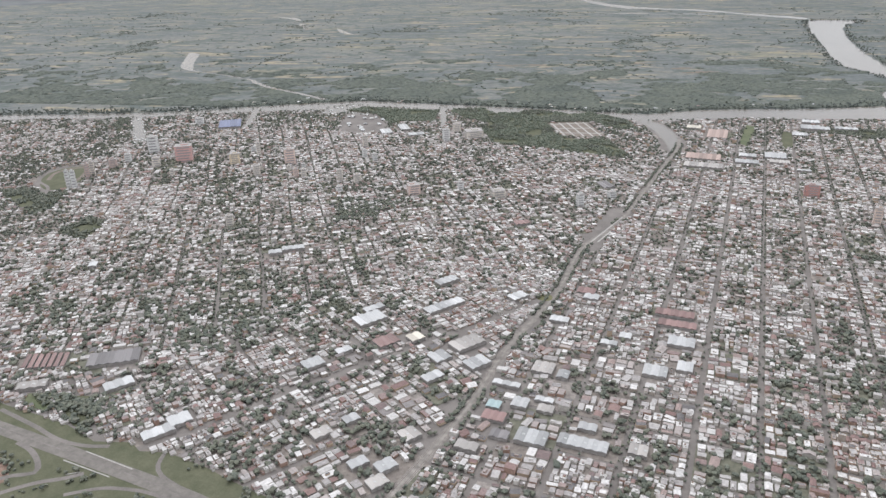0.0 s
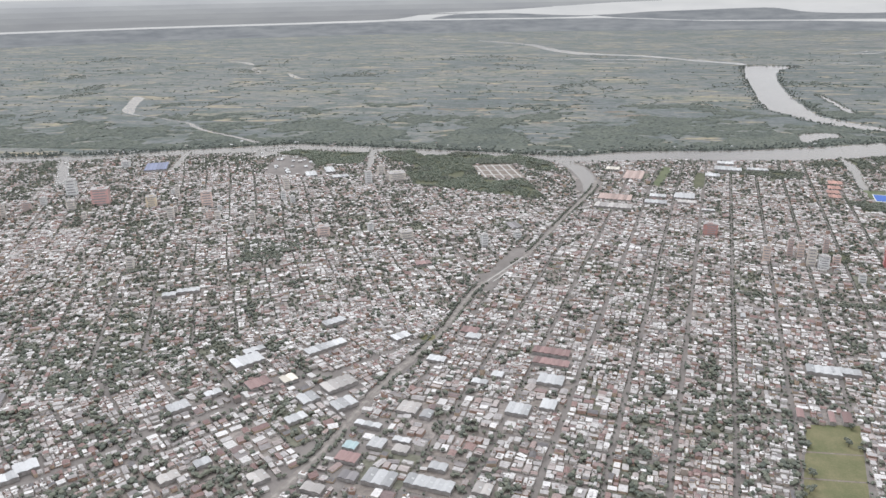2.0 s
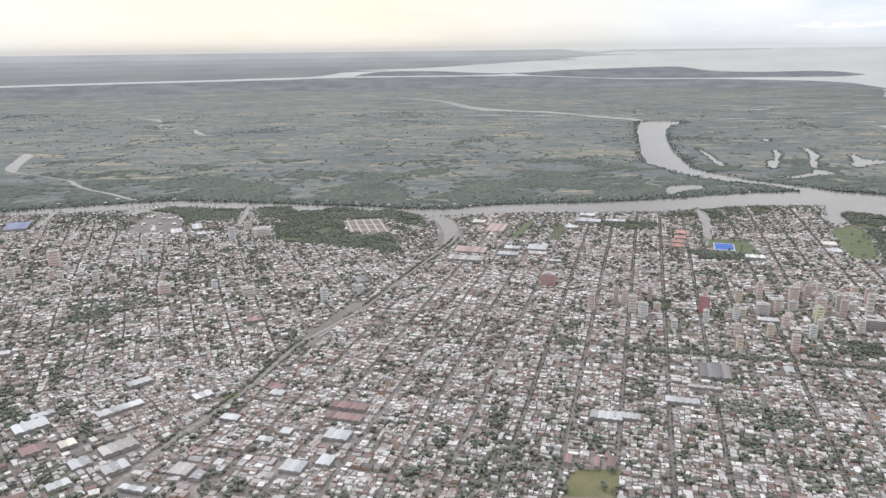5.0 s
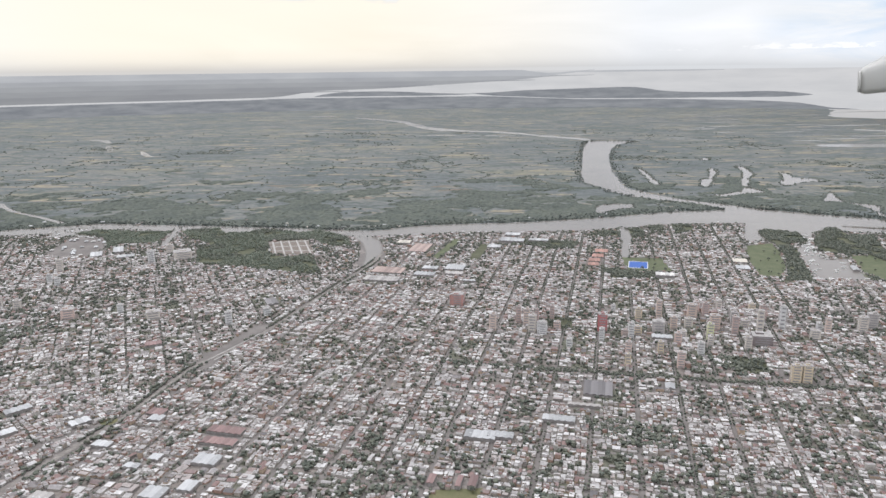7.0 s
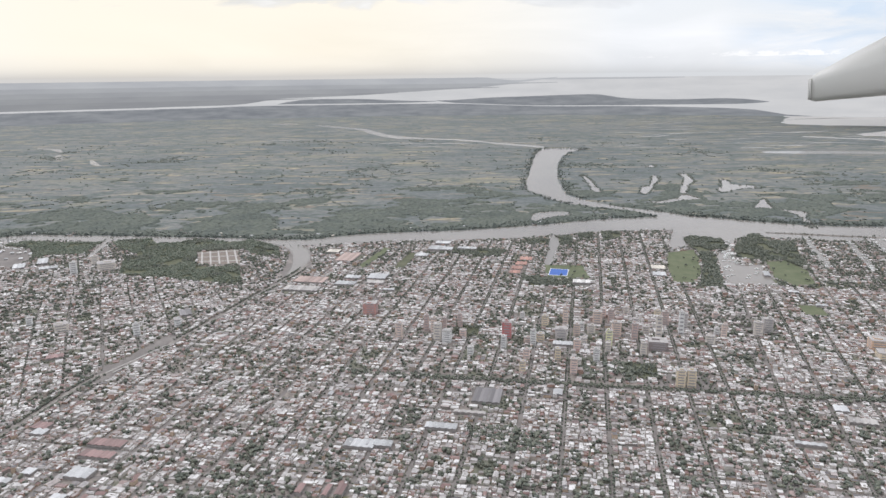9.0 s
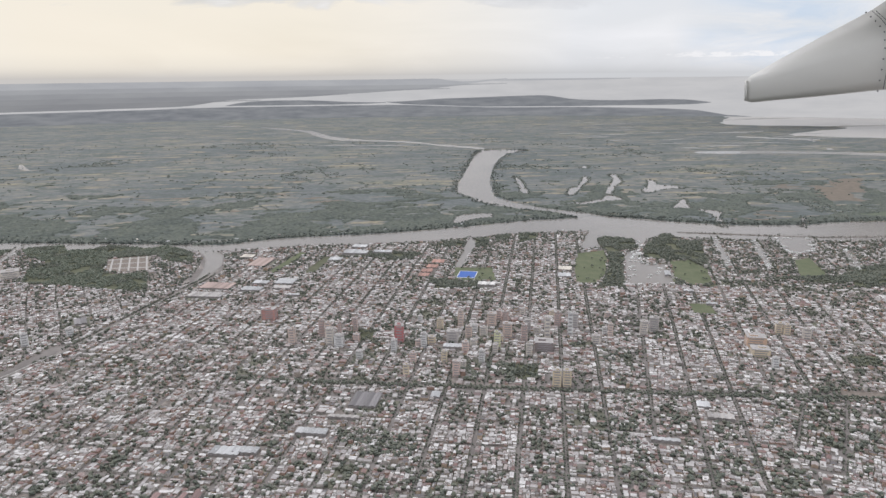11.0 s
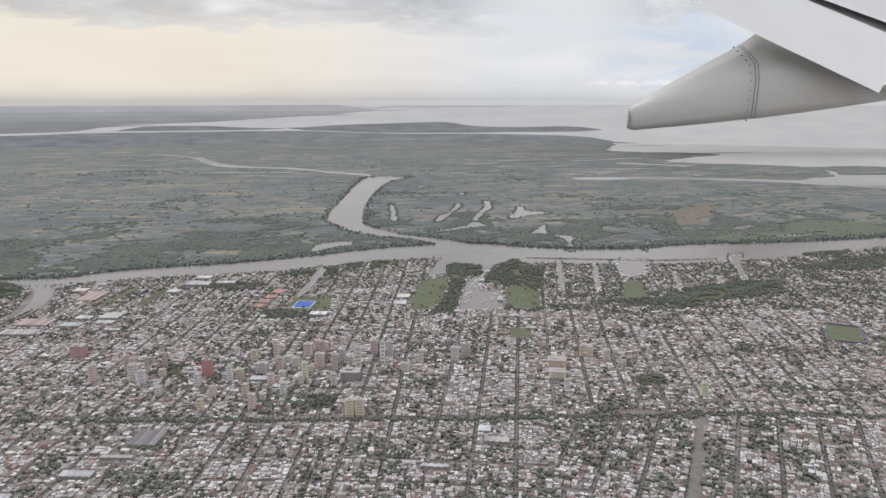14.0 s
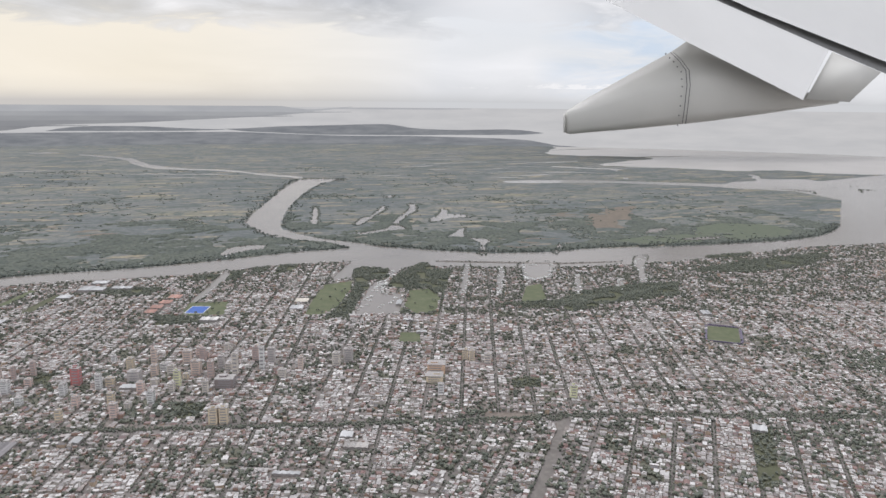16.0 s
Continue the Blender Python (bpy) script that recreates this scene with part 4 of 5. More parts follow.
shed(594, 661, 10.6, 6.8, 2.0, WHITEROOF)
shed(599, 619, 11.0, 7.6, 2.0, WHITEROOF)
shed(907, 614, 10.7, 19.5, 3.0, METAL)
shed(271, 418, 22.4, 4.7, 2.0, TANROOF)
shed(253, 400, 21.4, 9.4, 2.2, METAL)
shed(284, 442, 20.3, 29.6, 1.8, SLATE)
shed(331, 445, 6.9, 12.0, 2.0, WHITEROOF)
shed(462, 371, 18.7, 4.7, 2.0, WHITEROOF)
shed(206, 380, 19.7, 12.4, 2.4, METAL)
shed(180, 449, 3.5, 7.6, 2.0, METAL)
shed(217, 380, 17.5, 9.3, 2.4, METAL)
shed(779, 359, 10.7, 12.3, 2.2, WHITEROOF)
shed(180, 334, 3.9, 11.6, 2.6, REDROOF)
shed(194, 332, 3.1, 13.8, 2.6, REDROOF)
shed(201, 332, 4.7, 13.9, 2.6, REDROOF)


yard_rnd = random.Random(58)
for k in range(16):
    t, u = yard_rnd.random(), yard_rnd.random()
    shed(-284 + 50 * t - 8 * u, 806 + 78 * u - 6 * t, yard_rnd.uniform(3, 6), yard_rnd.uniform(5, 14), 1.5, yard_rnd.choice((METAL, METAL, WHITEROOF, TANROOF, PALEROOF)))


# ---- streets, rails, highway ----
M_WHITE = plain("white_paint", (0.70, 0.70, 0.69), 0.6)
M_BALLAST = plain("rail_ballast", (0.30, 0.278, 0.258), 0.9, 0.2, 0.3, 0.5)
M_ROAD = plain("highway_asphalt", (0.200, 0.184, 0.170), 0.85, 0.3, 0.25, 0.35)
M_RAILS = plain("steel_rails", (0.16, 0.13, 0.12), 0.5, 0.5, 1.0, 0.3, 0.6)
M_KERB = plain("pale_concrete", (0.42, 0.405, 0.385), 0.85)
M_EARTH = plain("reddish_earth", (0.27, 0.19, 0.155), 0.95, 0.1, 0.3, 0.4)
M_PATH = plain("bare_earth", (0.235, 0.203, 0.180), 0.95, 0.1, 0.5, 0.4)
wide = lambda line, w: [(x, y, w) for x, y in line]
ribbon("railway_bed", spline(wide(RAIL, 4.6), 10), 0.245, M_BALLAST, "brown ballast railway corridor through the city", "railway")
for off in (-1.9, -1.1, 0.9, 1.7):
    line = spline(wide(RAIL, 0.22), 10)
    moved = []
    for i, (x, y, w) in enumerate(line):
        a, c = line[max(i - 1, 0)], line[min(i + 1, len(line) - 1)]
        L = math.hypot(c[0] - a[0], c[1] - a[1])
        moved.append((x + (c[1] - a[1]) / L * off, y - (c[0] - a[0]) / L * off, w))
    ribbon("railway_rail", moved, 0.275, M_RAILS, "dark steel rail on the railway bed", "rail")
ribbon("railway_cross", spline(wide(CROSS_RAIL, 2.4), 10), 0.215, M_BALLAST, "railway cutting lined with trees", "railway")
ribbon("road_avenue", spline(wide(AVENUE, 3.6), 10), 0.225, M_STREET, "wide avenue beside workshops", "road")
ribbon("road_east_avenue", spline(wide(EAST_AVENUE, 4.8), 10), 0.225, M_ROAD, "very wide grey avenue running from the railway", "road")
ribbon("road_highway", spline(wide(HIGHWAY, 7.4), 10), 0.34, M_ROAD, "grey dual carriageway of a highway", "highway")
ribbon("road_median", spline(wide(HIGHWAY, 0.7), 10), 0.36, M_STREET, "pale median strip of the highway", "road")
for a, c in (((-204, 222), (-177, 214.5)), ((-210, 215.2), (-184, 208.6)), ((-203, 207), (-198, 209.5))):
    ribbon("road_barrier", [(*a, 0.55), (*c, 0.55)], 0.42, M_KERB, "pale concrete barrier along the highway", "barrier")
RAMPS = (([(-265, 244), (-240, 235), (-223, 228), (-208, 225.5), (-196, 227)], 2.2), ([(-239, 223), (-229, 219), (-220, 212), (-217, 206), (-225, 203), (-232, 198)], 2.4), ([(-169, 226), (-168, 219), (-163, 213), (-153, 208), (-141, 202.5)], 2.0),
                ([(-226, 190), (-213, 200), (-202, 205), (-196, 209)], 2.4), ([(-196, 196), (-189, 199.5), (-181, 202.5), (-165, 203), (-150, 200)], 2.0), ([(-279, 257), (-258, 248.5), (-246, 244.5), (-236, 243), (-226, 239)], 2.6))
for line, w in RAMPS:
    ribbon("road_ramp", spline(wide(line, w), 3), 0.30, M_STREET, "narrow grey slip road curving over the grass", "ramp")
sheet("bare_verge", [(-246, 214), (-236, 212), (-230, 208), (-225, 200), (-232, 190), (-246, 190)], 0.265, M_EARTH, "reddish bare earth beside the ramps", "yard")
sheet("rail_yard", [(4, 490), (27, 566), (40, 568), (30, 530), (18, 488)], 0.235, M_STREET, "grey station yard beside the railway", "yard")
sheet("race_ring", spline([(-503, 577), (-514, 606), (-505, 626), (-486, 630), (-470, 600), (-462, 566), (-480, 556)], 4, True), 0.245, M_VERGE, "grassy exercise ground by the canal", "yard")
ribbon("ring_track", spline([(-499, 583, 4), (-508, 606, 4), (-501, 622, 4), (-487, 625, 4), (-474, 600, 4), (-468, 572, 4)], 4), 0.262, M_PATH, "brown earth track round the exercise ground", "track")
ribbon("road_park", spline(wide([(-478, 480), (-480, 498), (-479, 516), (-472, 539), (-483, 562), (-508, 582), (-521, 612), (-503, 638)], 3.0), 4), 0.25, M_STREET, "grey curved park road round the ring", "road")
ribbon("water_ditch", spline(wide([(-536, 530), (-531, 556), (-532, 582), (-532, 606), (-521, 630), (-505, 645), (-501, 668), (-497, 691), (-500, 735)], 4.5), 6), 0.24, M_WATER, "narrow dark canal curving between trees", "canal")
sheet("lawn_roundabout", [(-16 + 5 * math.cos(q * 0.5236), 399 + 5 * math.sin(q * 0.5236)) for q in range(12)], 0.285, M_DRYGRASS, "round grass island where avenue meets railway", "roundabout")
for a, c in (((163, 284), (192, 284)), ((168, 304), (199, 304)), ((159, 264), (180, 330))):
    ribbon("path", [(*a, 1.0), (*c, 1.0)], 0.28, M_PATH, "bare earth path across the playing field", "path")
for off in (3.0, 7.5):
    ribbon("platform", [(9 + off, 492, 1.2), (33 + off, 546, 1.2)], 0.60, M_KERB, "pale concrete station platform", "platform")
sheet("bare_lot", [(600, 418), (634, 408), (639, 419), (604, 430)], 0.26, M_PATH, "bare earth yard beside the railway", "yard")
sheet("harbour_yard", [(-296, 898), (-260, 893), (-229, 836), (-227, 798), (-262, 792), (-287, 811)], 0.26, M_STREET, "pale paved harbour yard", "yard")
sheet("building_plot", [(-39, 864), (6, 879), (30, 803), (3, 796), (-21, 805)], 0.26, M_PATH, "bare new plots laid out by the wood", "yard")
for k in range(5):
    t = (k + 0.5) / 5
    ribbon("road_plot", [(-39 + 45 * t, 864 + 15 * t, 2.0), (-21 + 51 * t, 805 - 2 * t, 2.0)], 0.275, M_KERB, "pale new service road between bare plots", "road")
for k in range(3):
    t = (k + 0.4) / 3
    ribbon("road_plot", [(-39 + 18 * t, 864 - 59 * t, 2.4), (6 + 24 * t, 879 - 76 * t, 2.4)], 0.285, M_KERB, "pale new service road between bare plots", "road")
OPEN_BOX += [(min(p[0] for p in q), max(p[0] for p in q), min(p[1] for p in q), max(p[1] for p in q), q) for q in (
    [(600, 418), (634, 408), (639, 419), (604, 430)], [(-296, 898), (-260, 893), (-229, 836), (-227, 798), (-262, 792), (-287, 811)], [(-39, 864), (6, 879), (30, 803), (3, 796), (-21, 805)], [(4, 490), (27, 566), (40, 568), (30, 530), (18, 488)],
    [(-516, 577), (-520, 620), (-505, 634), (-486, 632), (-470, 600), (-462, 566), (-474, 545)])]

breakwater = [(688, 930, 2), (730, 917, 4), (790, 899, 4), (846, 882, 4), (900, 876, 4), (946, 874, 2)]
ribbon("breakwater", spline(breakwater, 6), 0.32, M_PATH, "long narrow breakwater with trees off the canals", "breakwater")
# blue court, stadium
M_BLUE = plain("blue_court", (0.04, 0.12, 0.42), 0.6)
court = thing("sports_court", 383, 748, 0.27, -14, "bright blue sports court with white border beside a park", "sports court")
s = Soup()
box(s, 0, 0, 0, 20, 27, 0.12, 0)
part("border", s, [M_WHITE, M_WHITE], court, "white painted border")
s = Soup()
box(s, 0, 0, 0.12, 18.6, 24.6, 0.06, 0)
part("surface", s, [M_BLUE, M_BLUE], court, "bright blue playing surface")
stadium = thing("stadium", 884, 550, 0.27, -33.7, "small stadium with stands round a green pitch", "stadium")
M_STAND = plain("stand_purple", (0.165, 0.145, 0.205), 0.7)
for px, py, w, d in ((15.5, 0, 1.0, 46), (-15.5, 0, 1.0, 46), (0, 26, 30, 1.0), (0, -26, 30, 1.0)):
    s = Soup()
    for k in range(2):
        box(s, px + (k if px > 0 else -k if px else 0), py + (k if py > 0 else -k if py else 0), 0, w, d, 0.7 + 0.6 * k, 0)
    part("stand", s, [M_STAND, M_STAND], stadium)
for q in (-18, 0, 18):
    claim(884 + q * 0.555, 550 + q * 0.832, 15)


# ---- houses near the camera, each a thing of its own ----
house_count = 0


def house(px, py, wd, dp, h, turn, rnd):
    global house_count
    house_count += 1
    pitched = rnd.random() < 0.3
    t = thing("house", px, py, 0.20, math.degrees(turn), ("low house with pitched clay tile roof in a dense block" if pitched else "low flat-roofed rendered house in a dense block"), "house", "houses of the near blocks")
    s = Soup()
    box(s, 0, 0, 0, wd, dp, h, 0)
    part("wall", s, [M_HWALL, M_HROOF], t)
    s = Soup()
    if pitched:
        q, e, rise = dp / 2 + 0.12, wd / 2 + 0.12, wd * 0.2
        s.add([(-e, -q, h), (e, -q, h), (e, q, h), (-e, q, h), (0, -q, h + rise), (0, q, h + rise)], [(0, 1, 4), (2, 3, 5), (1, 2, 5, 4), (3, 0, 4, 5)], 0)
        part("roof", s, [M_HTILE], t)
    else:
        for k, (ax, ay, bw, bd) in enumerate(((0, -dp / 2 + 0.05, wd, 0.1), (0, dp / 2 - 0.05, wd, 0.1), (-wd / 2 + 0.05, 0, 0.1, dp - 0.2), (wd / 2 - 0.05, 0, 0.1, dp - 0.2))):
            box(s, ax, ay, h, bw, bd, 0.14, 0)
        part("parapet", s, [M_HWALL, M_HWALL], t)
        s = Soup()
        box(s, 0, 0, h, wd - 0.22, dp - 0.22, 0.05, 0)
        part("roof", s, [M_HROOF, M_HROOF], t)
        if rnd.random() < 0.5:
            s = Soup()
            box(s, rnd.uniform(-0.25, 0.25) * wd, rnd.uniform(-0.3, 0.3) * dp, h + 0.05, 0.45, 0.45, 0.45, 0.3)
            part("water_tank", s, [M_SLAB, M_SLAB], t, "small rooftop water tank")


def near_stretch(x, y):
    return 88 < x < 158 and 240 < y < 318


M_HROOF = varied("near_roofs", ROOF_STOPS, objrand, grain=0.9)
M_HTILE = varied("near_tiles", TILE_STOPS, objrand, grain=1.0)
M_HWALL = varied("near_walls", WALL_STOPS, objrand, grain=0.8)


def free(x, y):
    return district(x, y) and not in_open(x, y) and not creek_gap(x, y)


def parcels(x0, y0, x1, y1, rnd, out, big=1.0):
    """Cuts a block into uneven lots."""
    w, d = x1 - x0, y1 - y0
    if w * d < rnd.uniform(3.6, 15.0) * big or max(w, d) < 2.2:
        out.append((x0, y0, x1, y1))
        return
    k = rnd.uniform(0.36, 0.64)
    if w > d * rnd.uniform(0.8, 1.2):
        m = x0 + w * k
        parcels(x0, y0, m, y1, rnd, out, big)
        parcels(m, y0, x1, y1, rnd, out, big)
    else:
        m = y0 + d * k
        parcels(x0, y0, x1, m, rnd, out, big)
        parcels(x0, m, x1, y1, rnd, out, big)


def green(cx, cy, g):
    v = 0.32 + 0.36 * noise.noise((cx * 0.009, cy * 0.009, 3.0)) + 0.42 * noise.noise((cx * 0.031, cy * 0.031, 7.0))
    if g in (4, 5):
        v += 0.08 + 0.3 * noise.noise((cx * 0.007, cy * 0.007, 31.0))
        if -580 < cx < -500 and 560 < cy < 840 or -400 < cx < -275 and 585 < cy < 622 or -470 < cx < -400 and 410 < cy < 500:
            v += 0.4
    if cx > 640 and cy > 625 + 60 * noise.noise((cx * 0.01, 5.0, 1.0)):
        v += 0.42
    elif cy > 800:
        v += 0.2
    if cx > 560 and cy < 600:
        v += 0.04
    return min(0.78, max(0.05, v))


def block(s, trees, rnd, cx, cy, w, d, a, g, row=0):
    leafy = green(cx, cy, g)
    z0 = 0.20
    cells = []
    parcels(-w / 2, -d / 2, w / 2, d / 2, rnd, cells, (2.8 if cy < 350 and -95 < cx < 95 and rnd.random() < 0.62 else rnd.choice((0.8, 0.9, 1.0, 1.0, 1.2, 1.5))) + (0.8 if noise.noise((cx * 0.012, cy * 0.012, 13.0)) > 0.33 else 0.0) + (0.75 if cy > 430 else 0.3))
    rich = rnd.random()
    for x0, y0, x1, y1 in cells:
        bw, bd = x1 - x0, y1 - y0
        mx, my = (x0 + x1) / 2, (y0 + y1) / 2
        px, py = rot2(mx, my, a)
        px, py = px + cx, py + cy
        if not free(px, py) or claimed(px, py, min(bw, bd) * 0.4):
            continue
        inner = abs(mx) < w * 0.22
        roll = rnd.random()
        local = leafy * (0.8 if cy < 340 else 1.0) - 0.05 + 0.55 * noise.noise((px * 0.045, py * 0.045, 71.0)) - (0.25 if bw * bd > 30 else 0.0)
        if roll < local * ((1.35 if inner else 0.55) if leafy < 0.5 else (0.95 if inner else 0.8)):
            for k in range(rnd.choice((1, 1, 2)) if cy > 400 else rnd.choice((2, 2, 3))):
                qx, qy = rot2(mx + rnd.uniform(-0.5, 0.5) * bw, my + rnd.uniform(-0.5, 0.5) * bd, a)
                tree(trees, cx + qx, cy + qy, rnd.uniform(0.8, 1.9), rnd, 2)
            continue
        if roll > 0.965:
            continue
        h = rnd.choice((0.85, 0.95, 1.0, 1.1, 1.25, 1.7, 1.9)) * rnd.uniform(0.9, 1.1)
        if rnd.random() < 0.025:
            h = rnd.uniform(2.4, 3.8)
        wd, dp = bw * rnd.uniform(0.62, 0.98), bd * rnd.uniform(0.62, 0.98)
        turn = a + radians(rnd.gauss(0, 3.5) if rnd.random() < 0.9 else rnd.uniform(-25, 25))
        if near_stretch(px, py) and house_count < 285:
            house(px, py, wd, dp, h, turn, rnd)
        elif rnd.random() < (0.22 if rich < 0.7 else 0.4):
            if wd < dp:
                gable(s, px, py, z0, wd, dp, h * 0.85, wd * rnd.uniform(0.12, 0.22), turn, 0, rnd.choice((1, 1, 2)))
            else:
                gable(s, px, py, z0, dp, wd, h * 0.85, dp * rnd.uniform(0.12, 0.22), turn + math.pi / 2, 0, rnd.choice((1, 1, 2)))
        else:
            box(s, px, py, z0, wd, dp, h, turn, 0, 1)
            if rnd.random() < (0.4 if cy < 520 else 0.12):
                qx, qy = rot2(rnd.uniform(-0.24, 0.24) * wd, rnd.uniform(-0.24, 0.24) * dp, turn)
                box(s, px + qx, py + qy, z0 + h, wd * rnd.uniform(0.3, 0.5), dp * rnd.uniform(0.25, 0.5), rnd.uniform(0.3, 0.8), turn, 0, 1)
    for side in (-1, 1):
        y = -d / 2
        lined = random.Random(1000 * g + row + (side > 0)).choice((0.45, 0.75, 1.0, 1.0)) * (0.5 if g in (4, 5) or leafy > 0.6 else 0.45 if g == 1 and cx < 260 else 1.0)
        while y < d / 2:
            y += rnd.uniform(1.3, 3.6) / (0.55 + leafy)
            px, py = rot2(side * (w / 2 + 0.45), y, a)
            px, py = px + cx, py + cy
            if rnd.random() < lined * (0.4 + 1.2 * max(0.0, 0.5 + noise.noise((px * 0.02, py * 0.02, 81.0)))) and free(px, py) and not claimed(px, py):
                tree(trees, px, py, rnd.uniform(0.5, 1.25), rnd, 2)
    x = -w / 2
    while x < w / 2:
        x += rnd.uniform(2.0, 6.0) / (0.55 + leafy)
        px, py = rot2(x, rnd.choice((-1, 1)) * (d / 2 + 0.4), a)
        px, py = px + cx, py + cy
        if free(px, py) and not claimed(px, py):
            tree(trees, px, py, rnd.uniform(0.5, 1.0), rnd, 1)


def fill_blocks():
    rnd = random.Random(11)
    lots, near, far, trees = Soup(), Soup(), Soup(), Soup()
    for g, (deg, su, sv, off) in GRIDS.items():
        a = radians(-deg)
        for i in range(-80, 90):
            for j in range(-60, 80):
                u, v = off + (i + 0.5) * su, (j + 0.5) * sv
                cx, cy = rot2(u, v, a)
                if g in (4, 5):
                    cx, cy = cx + 8 * noise.noise((cx * 0.006, cy * 0.006, 21.0)), cy + 8 * noise.noise((cx * 0.006, cy * 0.006, 22.0))
                if not visible(cx, cy):
                    continue
                around = [district(cx + p, cy + q) for p, q in ((0, 0), (9, 0), (-9, 0), (0, 9), (0, -9))]
                if g not in around:
                    continue
                w, d = su - (0.8 if g in (4, 5) and noise.noise((cx * 0.02, cy * 0.02, 41.0)) > 0.05 else 1.6 if g in (4, 5) else 2.9), sv - (0.6 if g in (4, 5) and noise.noise((cx * 0.02, cy * 0.02, 43.0)) > 0.15 else 1.7 if g in (4, 5) else 2.5)
                if around.count(g) == 5 and not in_open(cx, cy) and not creek_gap(cx, cy):
                    box(lots, cx, cy, 0.10, w, d, 0.10, a, 0, 0)
                block(near if cy < 460 else far, trees, rnd, cx, cy, w, d, a, g, i)
    return lots, near, far, trees


lots, near_h, far_h, town_trees = fill_blocks()
tagged(new("city_lots", lots.mesh("city_lots", [M_LOT])), "paved and grassy lots of city blocks", "lots", kind="stuff")
tagged(new("houses_near", near_h.mesh("houses_near", [M_WALL, M_ROOF, M_TILE])), "densely packed low houses with grey and white flat roofs", "houses", kind="stuff")
tagged(new("houses_far", far_h.mesh("houses_far", [M_WALL, M_ROOF, M_TILE])), "densely packed low houses with grey, white and red roofs", "houses", kind="stuff")


# ---- woods, verges, shores ----
def scatter(s, poly, every, rnd, lo, hi, mat=0, clumps=2):
    xs, ys = [p[0] for p in poly], [p[1] for p in poly]
    for k in range(int((max(xs) - min(xs)) * (max(ys) - min(ys)) / (every * every))):
        x, y = rnd.uniform(min(xs), max(xs)), rnd.uniform(min(ys), max(ys))
        if inside(x, y, poly) and not claimed(x, y, 0.5) and noise.noise((x * 0.05, y * 0.05, 2.0)) > -0.28:
            tree(s, x, y, rnd.uniform(lo, hi), rnd, clumps, mat if noise.noise((x * 0.025, y * 0.025, 61.0)) < 0.12 else 0)


rnd = random.Random(41)
WOOD_EDGES = list(WOODS.values()) + [
    [(347, 504), (393, 495), (389, 461), (354, 468)], [(309, 585), (338, 572), (345, 545), (318, 547)], [(266, 406), (316, 391), (317, 365), (276, 372)], [(962, 479), (1010, 471), (945, 419), (929, 449)],
    [(-197, 568), (-150, 560), (-138, 513), (-189, 513)], [(-258, 257), (-216, 262), (-200, 246), (-240, 246)]]
for q in WOOD_EDGES:
    scatter(town_trees, q, 1.9 if q is WOODS["wood_1"] else 1.7, rnd, 0.8, 1.8, 1 if q is WOODS["wood_1"] or q is WOODS["wood_6"] else 0)
for line, half, step in ((CROSS_RAIL, 4.5, 0.45), (TREE_LANE, 3.0, 0.7), (RAIL, 3.3, 0.9)):
    for x, y, _ in spline(wide(line, 1.0), step):
        for k in range(3):
            d = rnd.choice((-1, 1)) * rnd.uniform(half * 0.75, half * 1.2)
            if rnd.random() < (0.6 if line is not RAIL else 0.75 * (noise.noise((x * 0.035, y * 0.035, 51.0)) > 0.0)):
                across = line in (CROSS_RAIL, TREE_LANE)
                if across:
                    d = rnd.gauss(0, 2.0 if x < 640 else 3.4)
                tree(town_trees, x + (rnd.uniform(-1, 1) if across else d), y + (d if across else rnd.uniform(-2, 2)), rnd.uniform(0.6, 1.3), rnd, 2)
for x, y in near_line:
    if -600 < x < 1450:
        for k in range(2):
            px, py = x + rnd.uniform(-5, 5), y - rnd.uniform(1.5, 9)
            if rnd.random() < 0.6 and not in_open(px, py):
                tree(town_trees, px, py, rnd.uniform(0.8, 1.7), rnd, 2)
for x, y, w in spline(breakwater, 2.2):
    if rnd.random() < 0.7:
        tree(town_trees, x + rnd.uniform(-1, 1), y + rnd.uniform(-1.5, 1.5), rnd.uniform(0.6, 1.2), rnd, 1)
for q in [p for name, p in BASINS.items() if name not in ("dock_mouth", "marina")]:
    for x, y in spline(q, 2.2, True):
        cx, cy = sum(p[0] for p in q) / len(q), sum(p[1] for p in q) / len(q)
        k = 1 + rnd.uniform(2, 6) / max(8, math.hypot(x - cx, y - cy))
        if rnd.random() < 0.5:
            tree(town_trees, cx + (x - cx) * k, cy + (y - cy) * k, rnd.uniform(0.8, 1.5), rnd, 2)
for q in [p for name, p in PARKS.items() if name != "highway_verge"]:
    for x, y in spline(q, 3.0, True):
        if rnd.random() < 0.45:
            tree(town_trees, x + rnd.uniform(-1.5, 1.5), y + rnd.uniform(-1.5, 1.5), rnd.uniform(0.7, 1.4), rnd, 2)
for k in range(1900):
    x, y = rnd.uniform(-300, -100), rnd.uniform(188, 270)
    if inside(x, y, PARKS["highway_verge"]) and abs(off_line(x, y, HIGHWAY)) > 6.5 and min(abs(off_line(x, y, r[0])) for r in RAMPS) > 2.4 and noise.noise((x * 0.06, y * 0.06, 4.0)) > 0.05:
        tree(town_trees, x, y, rnd.uniform(0.6, 1.5), rnd, 2)
for name in ("field_south", "plaza_1", "plaza_2", "plaza_3"):
    scatter(town_trees, PARKS[name], 2.1, rnd, 0.8, 1.5)
tagged(new("street_trees", town_trees.mesh("street_trees", [M_TREE, M_SHRUB])), "dark green street and garden trees among the houses", "trees", kind="stuff")

delta_trees = Soup()
